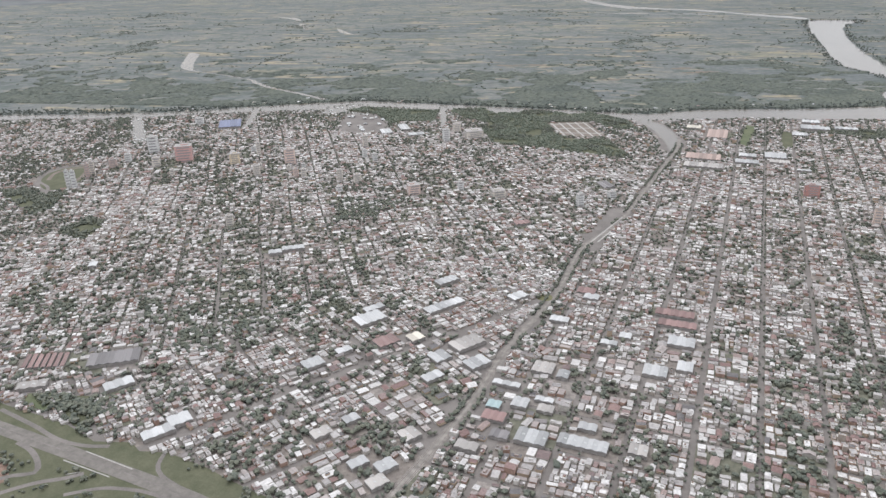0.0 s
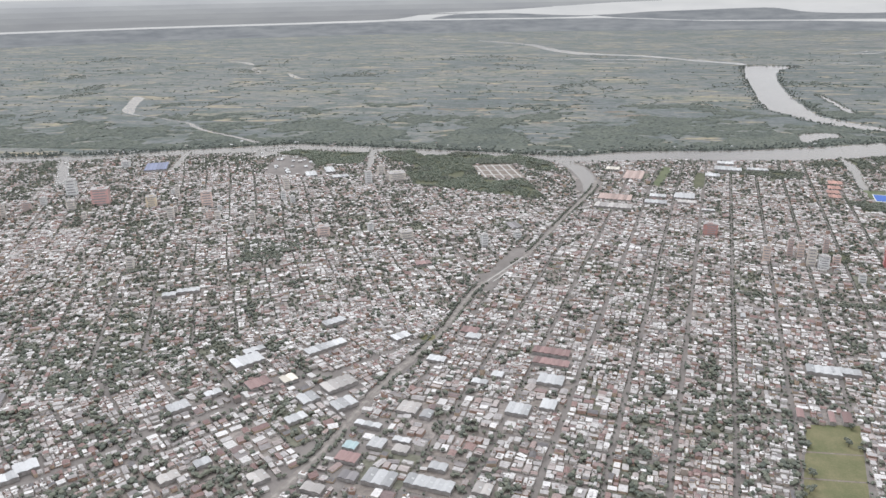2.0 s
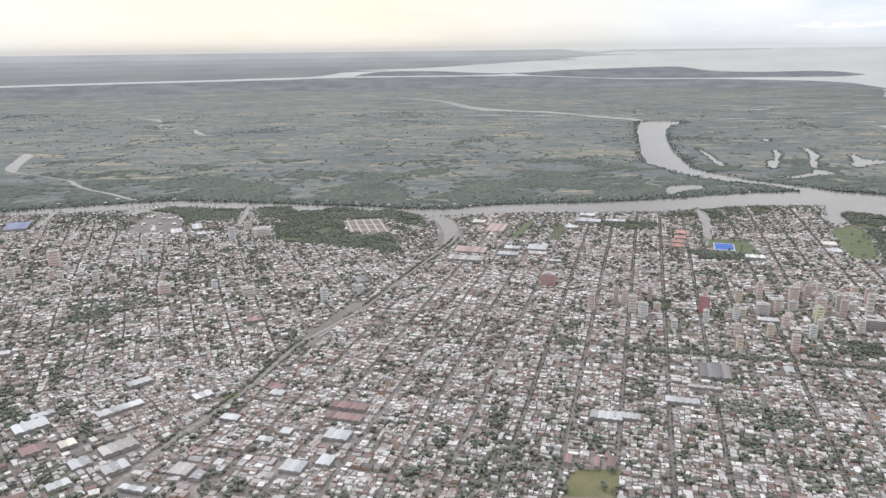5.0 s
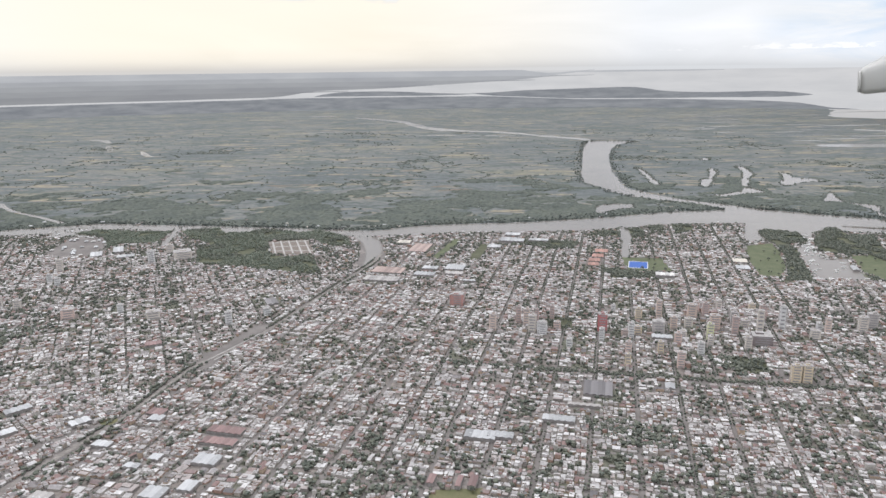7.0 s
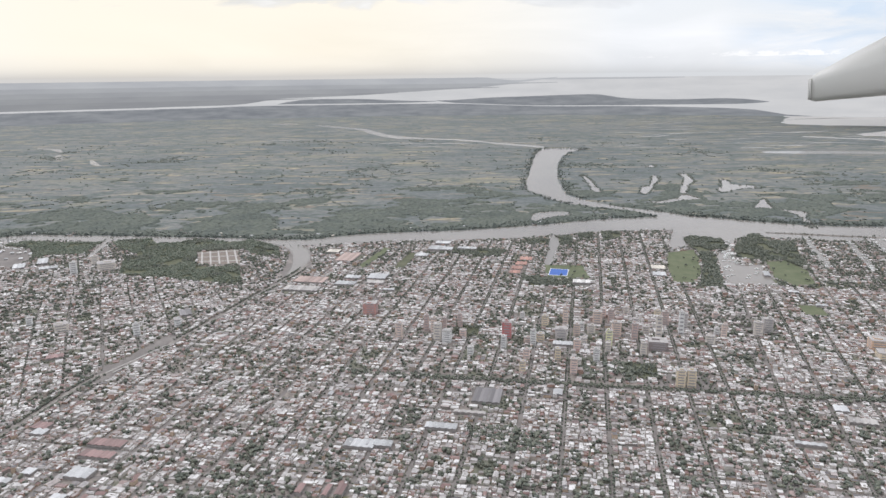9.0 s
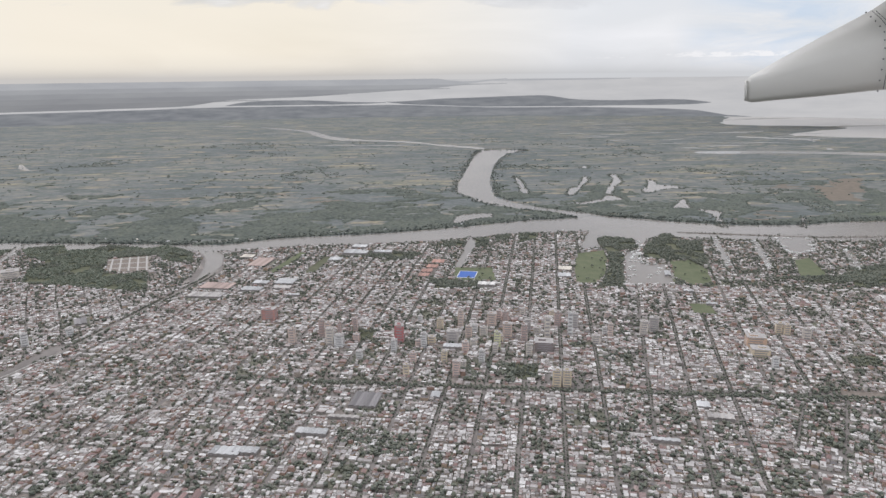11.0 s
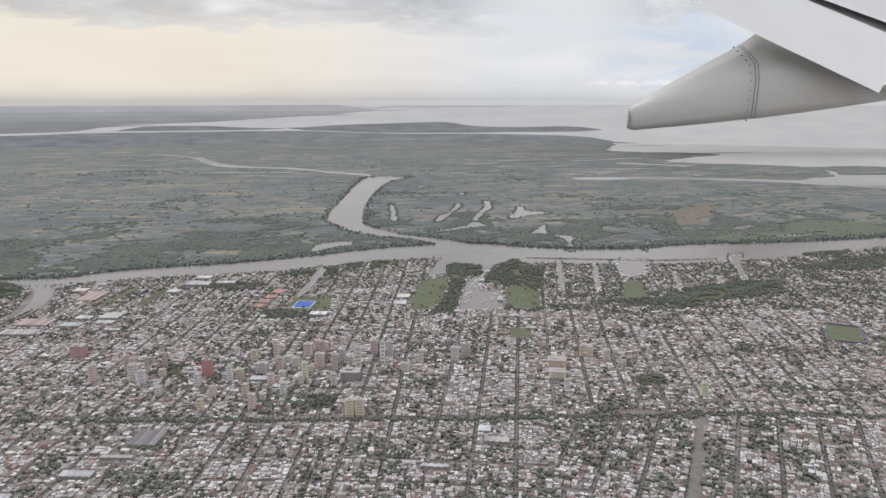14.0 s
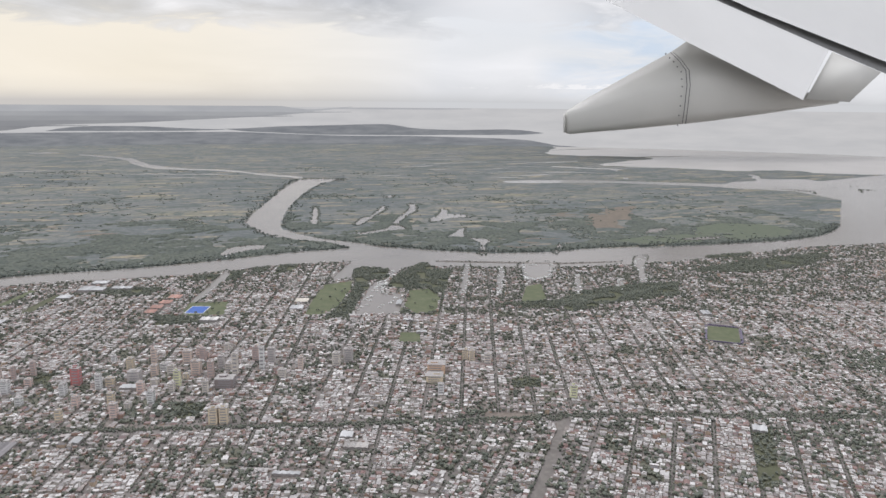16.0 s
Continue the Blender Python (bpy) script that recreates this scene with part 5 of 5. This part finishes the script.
MERES = ([(561, 1515), (566, 1463), (549, 1276), (537, 1284), (548, 1390)], [(710, 1485), (698, 1428), (671, 1370), (647, 1303), (622, 1253), (616, 1272), (639, 1339), (659, 1360), (683, 1424), (701, 1487)], [(741, 1650), (764, 1669), (745, 1625), (732, 1626)],
         [(768, 1519), (779, 1498), (762, 1415), (726, 1337), (700, 1272), (691, 1248), (684, 1268), (712, 1341), (735, 1390), (749, 1435)], [(685, 1256), (694, 1240), (700, 1196), (664, 1186), (618, 1159), (600, 1167), (634, 1191), (664, 1215)],
         [(817, 1420), (825, 1411), (818, 1356), (841, 1338), (846, 1306), (812, 1300), (761, 1262), (764, 1295), (788, 1341)], [(802, 1188), (775, 1098), (763, 1112), (742, 1100), (765, 1139), (791, 1180)],
         [(781, 1096), (802, 1087), (811, 1075), (810, 1060), (791, 1030), (772, 965), (762, 965), (788, 1045), (784, 1072)], [(457, 1100), (436, 1106), (414, 1101), (398, 1083), (390, 1037), (398, 1026), (413, 1044), (434, 1062), (455, 1069)],
         [(872, 950), (880, 950), (912, 1007), (906, 1014)], [(1087, 1070), (1122, 1112), (1157, 1123), (1154, 1094), (1128, 1088), (1120, 1065), (1110, 1080)], [(1133, 1016), (1206, 1018), (1176, 998), (1133, 1001)])
MERE_BOX = [(min(p[0] for p in q), max(p[0] for p in q), min(p[1] for p in q), max(p[1] for p in q), q) for q in MERES + (UPRIVER[0] + UPRIVER[1],)]


def in_creek(x, y):
    return -850 < x < -340 and abs(off_line(x, y + 4, [p[:2] for p in CREEK])) < 5 + (9 if y > 1210 else 0)


def in_mere(x, y):
    return in_creek(x, y) or any(a - 2 < x < b + 2 and c - 9 < y < d and (inside(x, y, q) or inside(x, y + 7, q)) for a, b, c, d, q in MERE_BOX)



def in_water(x, y):
    return y < np.interp(x, FAR_X, FAR_Y) or inside(x, y, BRANCH)


FAR_X, FAR_Y = np.array([p[0] for p in far_line if p[0] < 1500]), np.array([p[1] for p in far_line if p[0] < 1500])
for x, y in far_line:
    if x < 1500:
        for k in range(16):
            px, py = x + rnd.uniform(-6, 6), y + abs(rnd.gauss(0, 14)) + 1.5
            if not in_water(px, py) and not in_creek(px, py):
                tree(delta_trees, px, py, rnd.uniform(0.9, 2.0), rnd, 1)
for x, y in branch_line:
    for k in range(7):
        px, py = x + rnd.gauss(0, 8), y + rnd.gauss(0, 8)
        if not in_water(px, py):
            tree(delta_trees, px, py, rnd.uniform(0.9, 2.2), rnd, 1)
# groves, hedges and single trees over the open marsh
for k in range(120000):
    y = 960 + 1500 * rnd.random() ** 1.3
    x = rnd.uniform(-0.95 * y - 60, 1.02 * y + 480)
    far = y - float(np.interp(x, FAR_X, FAR_Y)) if x < 1490 else 400.0
    if far < 4 or x > 1480 and y < 1500 or x > 1080 and y > 1640:
        continue
    grove = noise.noise((x * 0.0045, y * 0.0045, 15.0)) + 0.7 * noise.noise((x * 0.017, y * 0.011, 16.0)) + 0.45 * noise.noise((x * 0.06, y * 0.04, 17.0))
    lane = abs(noise.noise((x * 0.006, y * 0.0045, 18.0)))
    if grove > 0.60 or lane < 0.008 and grove > -0.2 or rnd.random() < 0.010:
        if not inside(x, y, BRANCH) and not in_mere(x, y):
            far_clump(delta_trees, x, y, 0.7, rnd.uniform(1.5, 4.2), rnd.uniform(0.7, 1.5), rnd, 1)
for q in MERES:
    for x, y in spline(q, 3.0, True):
        for k in range(1):
            px, py = x + rnd.gauss(0, 2.2), y - abs(rnd.gauss(0, 3.0)) + 0.5
            if not inside(px, py, q) or rnd.random() < 0.12:
                far_clump(delta_trees, px, py, 0.9, rnd.uniform(1.2, 2.4), rnd.uniform(0.9, 1.7), rnd, 1)
tagged(new("delta_woods", delta_trees.mesh("delta_woods", [M_WOOD, M_MARSHTREE])), "dark green willow woods and scrub of the wetland islands", "trees", kind="stuff")


CLEAR = [(min(p[0] for p in q), max(p[0] for p in q), min(p[1] for p in q), max(p[1] for p in q), [(x, y - 5) for x, y in q]) for q in MERES + ([(1216, 1114), (1288, 1146), (1364, 1115), (1368, 1047), (1317, 1000), (1220, 985), (1176, 1031)],
         [(1001, 1021), (1051, 1042), (1154, 1055), (1201, 1013), (1137, 985), (1047, 982)], [(1098, 1284), (1151, 1347), (1184, 1330), (1148, 1229), (1067, 1125), (1013, 1093), (1043, 1179)], [(811, 1028), (877, 1076), (960, 1093), (1012, 1050), (920, 1013), (832, 996)])]


def cleared(x, y):
    return any(a <= x <= c and d - 6 <= y <= e and inside(x, y, q) for a, c, d, e, q in CLEAR)


def canopy():
    """Closed woodland of the islands: an uneven roof of crowns, ragged at its edges."""
    q = random.Random(61)
    step, x0, y0, nx, ny = 3.0, -1500, 925, 1080, 215
    s = Soup()
    ids = {}

    def wooded(i, j):
        x, y = x0 + i * step, y0 + j * step
        far = y - float(np.interp(x, FAR_X, FAR_Y))
        if far < 1.5 or x > 1480 or inside(x, y, BRANCH) or cleared(x, y) or in_creek(x, y):
            return False
        return noise.noise((x * 0.011, y * 0.013, 5.0)) + 0.6 * noise.noise((x * 0.045, y * 0.05, 9.0)) > -0.42 + far * 0.0021

    def corner(i, j):
        if (i, j) not in ids:
            ids[i, j] = len(s.v)
            inner = (i, j) in mask and (i - 1, j) in mask and (i, j - 1) in mask and (i - 1, j - 1) in mask
            s.v.append((x0 + (i + q.uniform(-0.4, 0.4)) * step, y0 + (j + q.uniform(-0.4, 0.4)) * step, q.uniform(0.7, 2.3) if inner else q.uniform(0.0, 0.25)))
        return ids[i, j]

    mask = {(i, j) for i in range(nx) for j in range(ny) if abs(x0 + i * step - 200) < 1.05 * (y0 + j * step) + 420 and wooded(i, j)}
    for i, j in sorted(mask):
        s.f.append((corner(i, j), corner(i + 1, j), corner(i + 1, j + 1), corner(i, j + 1)))
        s.m.append(0)
    tagged(new("island_woods", s.mesh("island_woods", [M_CANOPY])), "dark green closed woodland along the river islands", "woods", kind="stuff")


def canopy_mat():
    m, nt, b = base_mat("woodland_canopy", 0.85, 0.2)
    c = ramp_of(nt, noise_of(nt, 0.16, 6.0, None, 0.7), [(0.32, (0.064, 0.078, 0.066)), (0.50, (0.092, 0.107, 0.090)), (0.68, (0.126, 0.138, 0.110))])
    c = mixed(nt, 1.0, c, ramp_of(nt, noise_of(nt, 0.018, 5.0), [(0.35, (0.88, 0.87, 0.92)), (0.65, (1.15, 1.09, 1.10))]), "MULTIPLY")
    nt.links.new(c, b.inputs["Base Color"])
    return m


M_CANOPY = canopy_mat()
M_MARSH = grass_mat("dry_marsh", (0.135, 0.122, 0.102), (0.215, 0.172, 0.142))
M_MEADOW = grass_mat("pale_meadow", (0.100, 0.116, 0.088), (0.134, 0.147, 0.108))
canopy()

# ---- pools and houses of the delta ----
POOLS = (((-480, 3318, 20), (-430, 3311, 90), (-390, 3306, 70), (-360, 3300, 20)), ((1461, 2363, 40), (1631, 2224, 40), (1813, 2132, 38), (1914, 1941, 34)), ((1618, 2220, 14), (1595, 2113, 14), (1553, 2004, 12), (1504, 1915, 16)),
         ((-645, 1910, 5), (-600, 1830, 18), (-555, 1775, 4)), ((-969, 2263, 8), (-900, 2215, 26), (-828, 2135, 10)), ((-808, 2050, 8), (-770, 1975, 22), (-730, 1905, 9)))
for k, poly in enumerate(MERES):
    sheet("water_pool", spline(poly, 7, True, 1.9, k), 0.14 + 0.004 * k, M_WATER, "narrow pale pool in the wetland", "pool")
sheet("water_confluence", spline([(2010, 2050), (1988, 1959), (1919, 1842), (2045, 1816), (2000, 1640), (1815, 1555), (1733, 1611), (1664, 1665), (1758, 1778), (1872, 1812)], 25, True, 6, 3), 0.175, M_WATER, "pale widening where channels meet the estuary", "river")
for name, poly, mat in (("meadow_green", [(1216, 1114), (1288, 1146), (1364, 1115), (1368, 1047), (1317, 1000), (1220, 985), (1176, 1031)], M_MEADOW),
                        ("meadow_bank", [(1001, 1021), (1051, 1042), (1154, 1055), (1201, 1013), (1137, 985), (1047, 982)], M_MEADOW)):
    sheet(name, spline(poly, 10, True, 3, len(name)), 0.082 if name == "meadow_bank" else 0.086, mat, "open marsh meadow between woods and pools", "meadow")
sheet("meadow_brown", spline([(1030, 1160), (1085, 1282), (1128, 1290), (1165, 1362), (1245, 1378), (1185, 1290), (1170, 1232), (1110, 1205), (1085, 1132), (1052, 1140)], 9, True, 7, 12), 0.092, M_MARSH, "reddish brown dry marsh between woods and pools", "meadow")
mrnd = random.Random(77)
for k in range(34):
    x, y = (mrnd.uniform(1030, 1165), mrnd.uniform(1110, 1330)) if k < 16 else (mrnd.uniform(815, 1000), mrnd.uniform(1000, 1085)) if k < 24 else (mrnd.uniform(-500, 300), mrnd.uniform(1120, 1500))
    L, w, q = mrnd.uniform(14, 34), mrnd.uniform(7, 16), mrnd.uniform(-8, 8)
    ribbon("meadow_strip", spline([(x - L, y - q, 1), (x - L * 0.4, y, w), (x + L * 0.5, y + q, w * 0.8), (x + L, y + q, 1)], 6, wobble=1.6, seed=k), 0.10 + 0.002 * k, M_MARSH, "narrow strip of dry brown marsh grass", "meadow")
for k, line in enumerate(POOLS):
    ribbon("water_pool", spline([tuple(p) for p in line], 8 if line[0][1] < 1600 else 25, wobble=2.2 if line[0][1] < 1600 else 7, seed=k), 0.09 + 0.004 * k, M_WATER, "narrow pale pool in the wetland", "pool")
prnd = random.Random(52)
for k in range(64):
    x, y = (prnd.uniform(-900, 1900), prnd.uniform(2050, 3500)) if k < 26 else (prnd.uniform(820, 1640), prnd.uniform(2000, 3150))
    L = prnd.uniform(25, 110)
    ribbon("water_pool", spline([(x - L, y, 5), (x, y + prnd.uniform(-20, 20), prnd.uniform(8, 26)), (x + L, y + prnd.uniform(-30, 30), 5)], 20, wobble=5, seed=k), 0.16 + 0.003 * k, M_WATER, "small pale pool far out in the wetland", "pool")


for a in ((2791, 3799, 8), (2084, 2738, 30), (1978, 3260, 26), (1700, 3190, 22)):
    x, y, w = a
    ribbon("islet", spline([(x - 150, y - 12, 3), (x - 40, y, w), (x + 60, y + 8, w * 0.8), (x + 170, y + 5, 2)], 25, wobble=5, seed=int(x)), 0.30, M_GROUND, "low marshy islet off the estuary shore", "islet")


for poly in ([(1635, 2207), (1792, 2256), (1879, 2169), (1967, 2059), (1923, 1905), (1863, 1844), (1677, 1883), (1530, 1935)], [(2018, 2061), (2151, 2098), (2232, 2028), (2080, 1850), (1960, 1870)]):
    sheet("islet", spline(poly, 25, True, 8, 7), 0.33, M_GROUND, "low marshy islet off the estuary shore", "islet")


def river_house(x, y, w, d, deg, roof):
    t = thing("river_house", x, y, 0.02, deg, f"small waterside house with {TINT[roof]} roof among trees", "house", "waterside houses")
    s = Soup()
    box(s, 0, 0, 0, w, d, 1.3, 0)
    part("wall", s, [M_HWALL, M_HWALL], t)
    s = Soup()
    q, e = d / 2 + 0.2, w / 2 + 0.2
    s.add([(-e, -q, 1.3), (e, -q, 1.3), (e, q, 1.3), (-e, q, 1.3), (0, -q, 2.0), (0, q, 2.0)], [(0, 1, 4), (2, 3, 5), (1, 2, 5, 4), (3, 0, 4, 5)], 0)
    part("roof", s, [ROOFING[roof]], t)


for k in range(70):
    i = prnd.randrange(len(far_line))
    x, y = far_line[i]
    if -560 < x < 560:
        river_house(x + prnd.uniform(-4, 4), y + 3 + abs(prnd.gauss(0, 18)), prnd.uniform(3, 6), prnd.uniform(3, 7), prnd.uniform(0, 180), prnd.choice((WHITEROOF, METAL, CREAMROOF, REDROOF)))

# ---- boats in the docks ----
M_HULL = plain("white_hull", (0.74, 0.74, 0.73), 0.4, 0.5, 1.0, 0.15)


def boat(x, y, deg):
    t = thing("moored_boat", x, y, 0.13, deg, "small white moored motor boat on dock water", "boat", "boats in the docks")
    s = Soup()
    v = [(-0.6, -2.0, 0.1), (0.6, -2.0, 0.1), (0.6, 1.0, 0.1), (0, 2.4, 0.1), (-0.6, 1.0, 0.1)]
    s.add(v + [(p * 1.3, q * 1.05, 0.55) for p, q, _ in v], [(0, 1, 6, 5), (1, 2, 7, 6), (2, 3, 8, 7), (3, 4, 9, 8), (4, 0, 5, 9), (5, 6, 7, 8, 9)], 0)
    part("hull", s, [M_HULL], t)
    s = Soup()
    box(s, 0, -0.3, 0.55, 1.0, 1.7, 0.5, 0)
    part("cabin", s, [M_HULL, M_HULL], t)
    return t


first = boat(571, 760, 70)
for k in range(298):
    name = prnd.choice(("marina", "marina", "marina", "dock_west", "canal_9", "canal_1", "canal_2", "canal_3", "canal_3", "canal_4", "canal_5", "canal_6"))
    q = BASINS[name]
    i = prnd.randrange(len(q))
    a, c = q[i], q[(i + 1) % len(q)]
    m = (sum(p[0] for p in q) / len(q), sum(p[1] for p in q) / len(q))
    t = prnd.random()
    x, y = a[0] + (c[0] - a[0]) * t, a[1] + (c[1] - a[1]) * t
    k2 = prnd.uniform(0.06, 0.25) if name != "marina" else prnd.uniform(0.06, 0.7)
    copy_thing(first, pose(x + (m[0] - x) * k2, y + (m[1] - y) * k2, 0.13, 0, 0, prnd.choice((70, 80, 250, 260)) + prnd.uniform(-6, 6)))


# ---- single trees on the lawns ----
def lone_tree(x, y, r, seed):
    q = random.Random(seed)
    t = thing("tree", x, y, 0.15, 0, "round dark green tree standing at a lawn", "tree", "trees at the lawns")
    s = Soup()
    n, hh = 7, r * 1.2
    rings = [(0.0, 0.10 * r), (hh * 0.5, 0.07 * r), (hh, 0.04 * r)]
    v = [(rr * math.cos(6.283 * i / n), rr * math.sin(6.283 * i / n), z) for z, rr in rings for i in range(n)]
    s.add(v, [(k * n + i, k * n + (i + 1) % n, (k + 1) * n + (i + 1) % n, (k + 1) * n + i) for k in range(2) for i in range(n)], 0)
    for k in range(4):
        a, z = q.uniform(0, 6.28), hh * q.uniform(0.55, 0.9)
        e = (math.cos(a) * r * 0.5, math.sin(a) * r * 0.5, z + r * 0.5)
        s.add([(0.03 * r, 0, z), (-0.02 * r, 0.03 * r, z), (-0.02 * r, -0.03 * r, z), e], [(0, 1, 3), (1, 2, 3), (2, 0, 3)], 0)
    part("trunk", s, [M_BARK], t)
    s = Soup()
    for k in range(26):
        a, e, d = q.uniform(0, 6.28), q.uniform(-0.4, 1.3), q.uniform(0.45, 0.9) * r
        clump(s, math.cos(a) * math.cos(e) * d, math.sin(a) * math.cos(e) * d, hh + r * 0.2 + math.sin(e) * d * 0.8, r * q.uniform(0.22, 0.4), r * q.uniform(0.2, 0.34), q)
    part("crown", s, [M_TREE], t)


for k in range(60):
    q = PARKS[prnd.choice(("green_1", "green_2", "plaza_1", "plaza_2", "sports_blue", "football_ground"))]
    xs, ys = [p[0] for p in q], [p[1] for p in q]
    for tries in range(20):
        x, y = prnd.uniform(min(xs), max(xs)), prnd.uniform(min(ys), max(ys))
        edge = 0.55 if q is PARKS["football_ground"] else 0.0
        if inside(x, y, q) and not claimed(x, y, 1) and not (q is PARKS["sports_blue"] and 371 < x < 396 and 733 < y < 763) and not (edge and abs((x - 183) / 20) < edge):
            lone_tree(x, y, prnd.uniform(1.1, 1.9), k)
            break


# ---- aircraft wing ----


def wing_paint(name, colour):
    m, nt, b = base_mat(name, 0.42, 0.4)
    c = ramp_of(nt, noise_of(nt, 0.004, 3.0), [(0.3, tuple(0.96 * v for v in colour)), (0.7, colour)])
    nt.links.new(c, b.inputs["Base Color"])
    return m


M_SKIN = wing_paint("grey_wing_paint", (0.58, 0.57, 0.54))
M_SKINW = wing_paint("white_wing_paint", (0.64, 0.635, 0.625))
M_SEAM = plain("panel_seam", (0.20, 0.20, 0.20), 0.6, 0.3, 0.01, 0.2)
REACH = 3000.0
UNIT = REACH / 1279.4
wing = new("aircraft_wing")
wing.matrix_world = look((395.08, -22.40, 216.42), (571.9, 941.0, 15.1), -0.14)
tagged(wing, "white airliner wing with flap and grey flap track fairing", "aircraft wing")


def at(px, py, near=0.0):
    """A place on the wing: across, down, and how far it stands out."""
    near *= REACH / 1500
    k = (REACH - near) / REACH
    return ((px + 3 - 784) * UNIT * k, (441 - py) * UNIT * k, -REACH + near)


def loft(name, stations, material, parent, label=""):
    """A shell through closed sections of equal count, capped at both ends."""
    s = Soup()
    n = len(stations[0])
    v = [p for st in stations for p in st]
    f = [(k * n + i, (k + 1) * n + i, (k + 1) * n + (i + 1) % n, k * n + (i + 1) % n) for k in range(len(stations) - 1) for i in range(n)]
    s.add(v, f + [tuple(range(n)), tuple(range(len(v) - 1, len(v) - 1 - n, -1))], 0)
    ob = part(name, s, [material], parent, label)
    for p in ob.data.polygons:
        p.use_smooth = len(p.vertices) == 4
    return ob


def canoe(x, top, ridge, low, girth):
    """One section of a flap track fairing: crest, shoulder, flank, keel and far side."""
    m = (top + ridge) / 2
    return [at(x, top, 0), at(x, top * 0.55 + ridge * 0.45, girth * 0.55), at(x, ridge, girth * 0.92), at(x, ridge + (low - ridge) * 0.18, girth), at(x, ridge + (low - ridge) * 0.8, girth * 0.86),
            at(x, low - 2, girth * 0.6), at(x, low, 0), at(x, low - (low - m) * 0.4, -girth), at(x, m, -girth)]


fairing = loft("fairing", [canoe(*c) for c in (
    (1109, 197, 204, 222, 6), (1111, 190, 197, 229, 14), (1118, 185, 190, 231, 20), (1160, 160, 178, 227, 28), (1230, 121, 154, 221, 40), (1305, 80, 130, 213, 52), (1337, 58, 118, 210, 58),
    (1370, 66, 112, 206, 60), (1400, 80, 110, 202, 58), (1480, 116, 134, 191, 46), (1560, 150, 157, 179, 30), (1620, 160, 164, 170, 16))], M_SKIN, wing, "grey tapered flap track fairing")
loft("tail_cap", [[at(x, y, n) for y, n in ((194, 12), (203, 18), (218, 17), (228, 10), (228, -6), (194, -6))] for x in (1106.5, 1110.5)], M_SKIN, fairing, "rounded rim at the fairing tip")
seam = [(1303, 81, 36), (1318, 95, 50), (1332, 113, 60), (1334, 140, 62), (1330, 175, 60), (1325, 210, 50)]
for off in (0, 6):
    s = Soup()
    v = [p for x, y, n in seam for p in (at(x + off, y, n + 3), at(x + off + 1.6, y, n + 3))]
    s.add(v, [(2 * i, 2 * i + 1, 2 * i + 3, 2 * i + 2) for i in range(len(seam) - 1)], 0)
    part("seam", s, [M_SEAM], fairing, "dark panel seam")
for i in range(11):
    k = i / 10 * (len(seam) - 1)
    a, c = seam[int(min(k, 4))], seam[int(min(k, 4)) + 1]
    t = k - int(min(k, 4))
    s = Soup()
    x, y, n = (a[q] + (c[q] - a[q]) * t for q in range(3))
    s.add([at(x - 8 + 1.6 * math.cos(q), y + 3 + 1.6 * math.sin(q), n + 3) for q in (0, 1.05, 2.1, 3.14, 4.19, 5.24)], [(5, 4, 3, 2, 1, 0)], 0)
    part("rivet", s, [M_SEAM], fairing, "small dark rivet")


def skin(px, py, lift=0.0):
    """A place on the upper skin, which slopes away forward of the trailing edge."""
    forward = ((px - 1208) * 0.432 - py * 0.902)
    return at(px, py, 98 - 1.5 * forward + lift)


def plate(name, outline, material, label, lift=0.0, thick=14.0):
    return loft(name, [[skin(x, y, lift - thick) for x, y in outline], [skin(x, y, lift) for x, y in outline]], material, wing, label)


plate("flap", [(1060, -71), (1208, 0), (1337, 62), (1553, 165), (1600, 72), (1425, 0), (1250, -71)], M_SKINW, "pale trailing edge flap")
plate("flap_end", [(1558, 163), (1640, 168), (1700, 112), (1606, 76)], M_SKIN, "grey flap end", -10)
plate("flap_gap", [(1250, -71), (1425, 0), (1600, 72), (1900, 190), (1920, 170), (1450, -2), (1290, -71)], M_SEAM, "dark gap ahead of the flap", -16)
plate("wing_panel", [(1290, -71), (1450, -2), (1920, 170), (2200, 80), (1900, -160), (1700, -200)], M_SKINW, "white upper wing skin", 8)
loft("outer_fairing", [canoe(*c) for c in ((798, -45, -42, -36, 5), (806, -52, -46, -31, 12), (860, -66, -55, -32, 22), (960, -85, -68, -38, 30), (1100, -110, -84, -52, 34), (1250, -130, -100, -70, 30))], M_SKIN, wing, "grey outer flap track fairing")
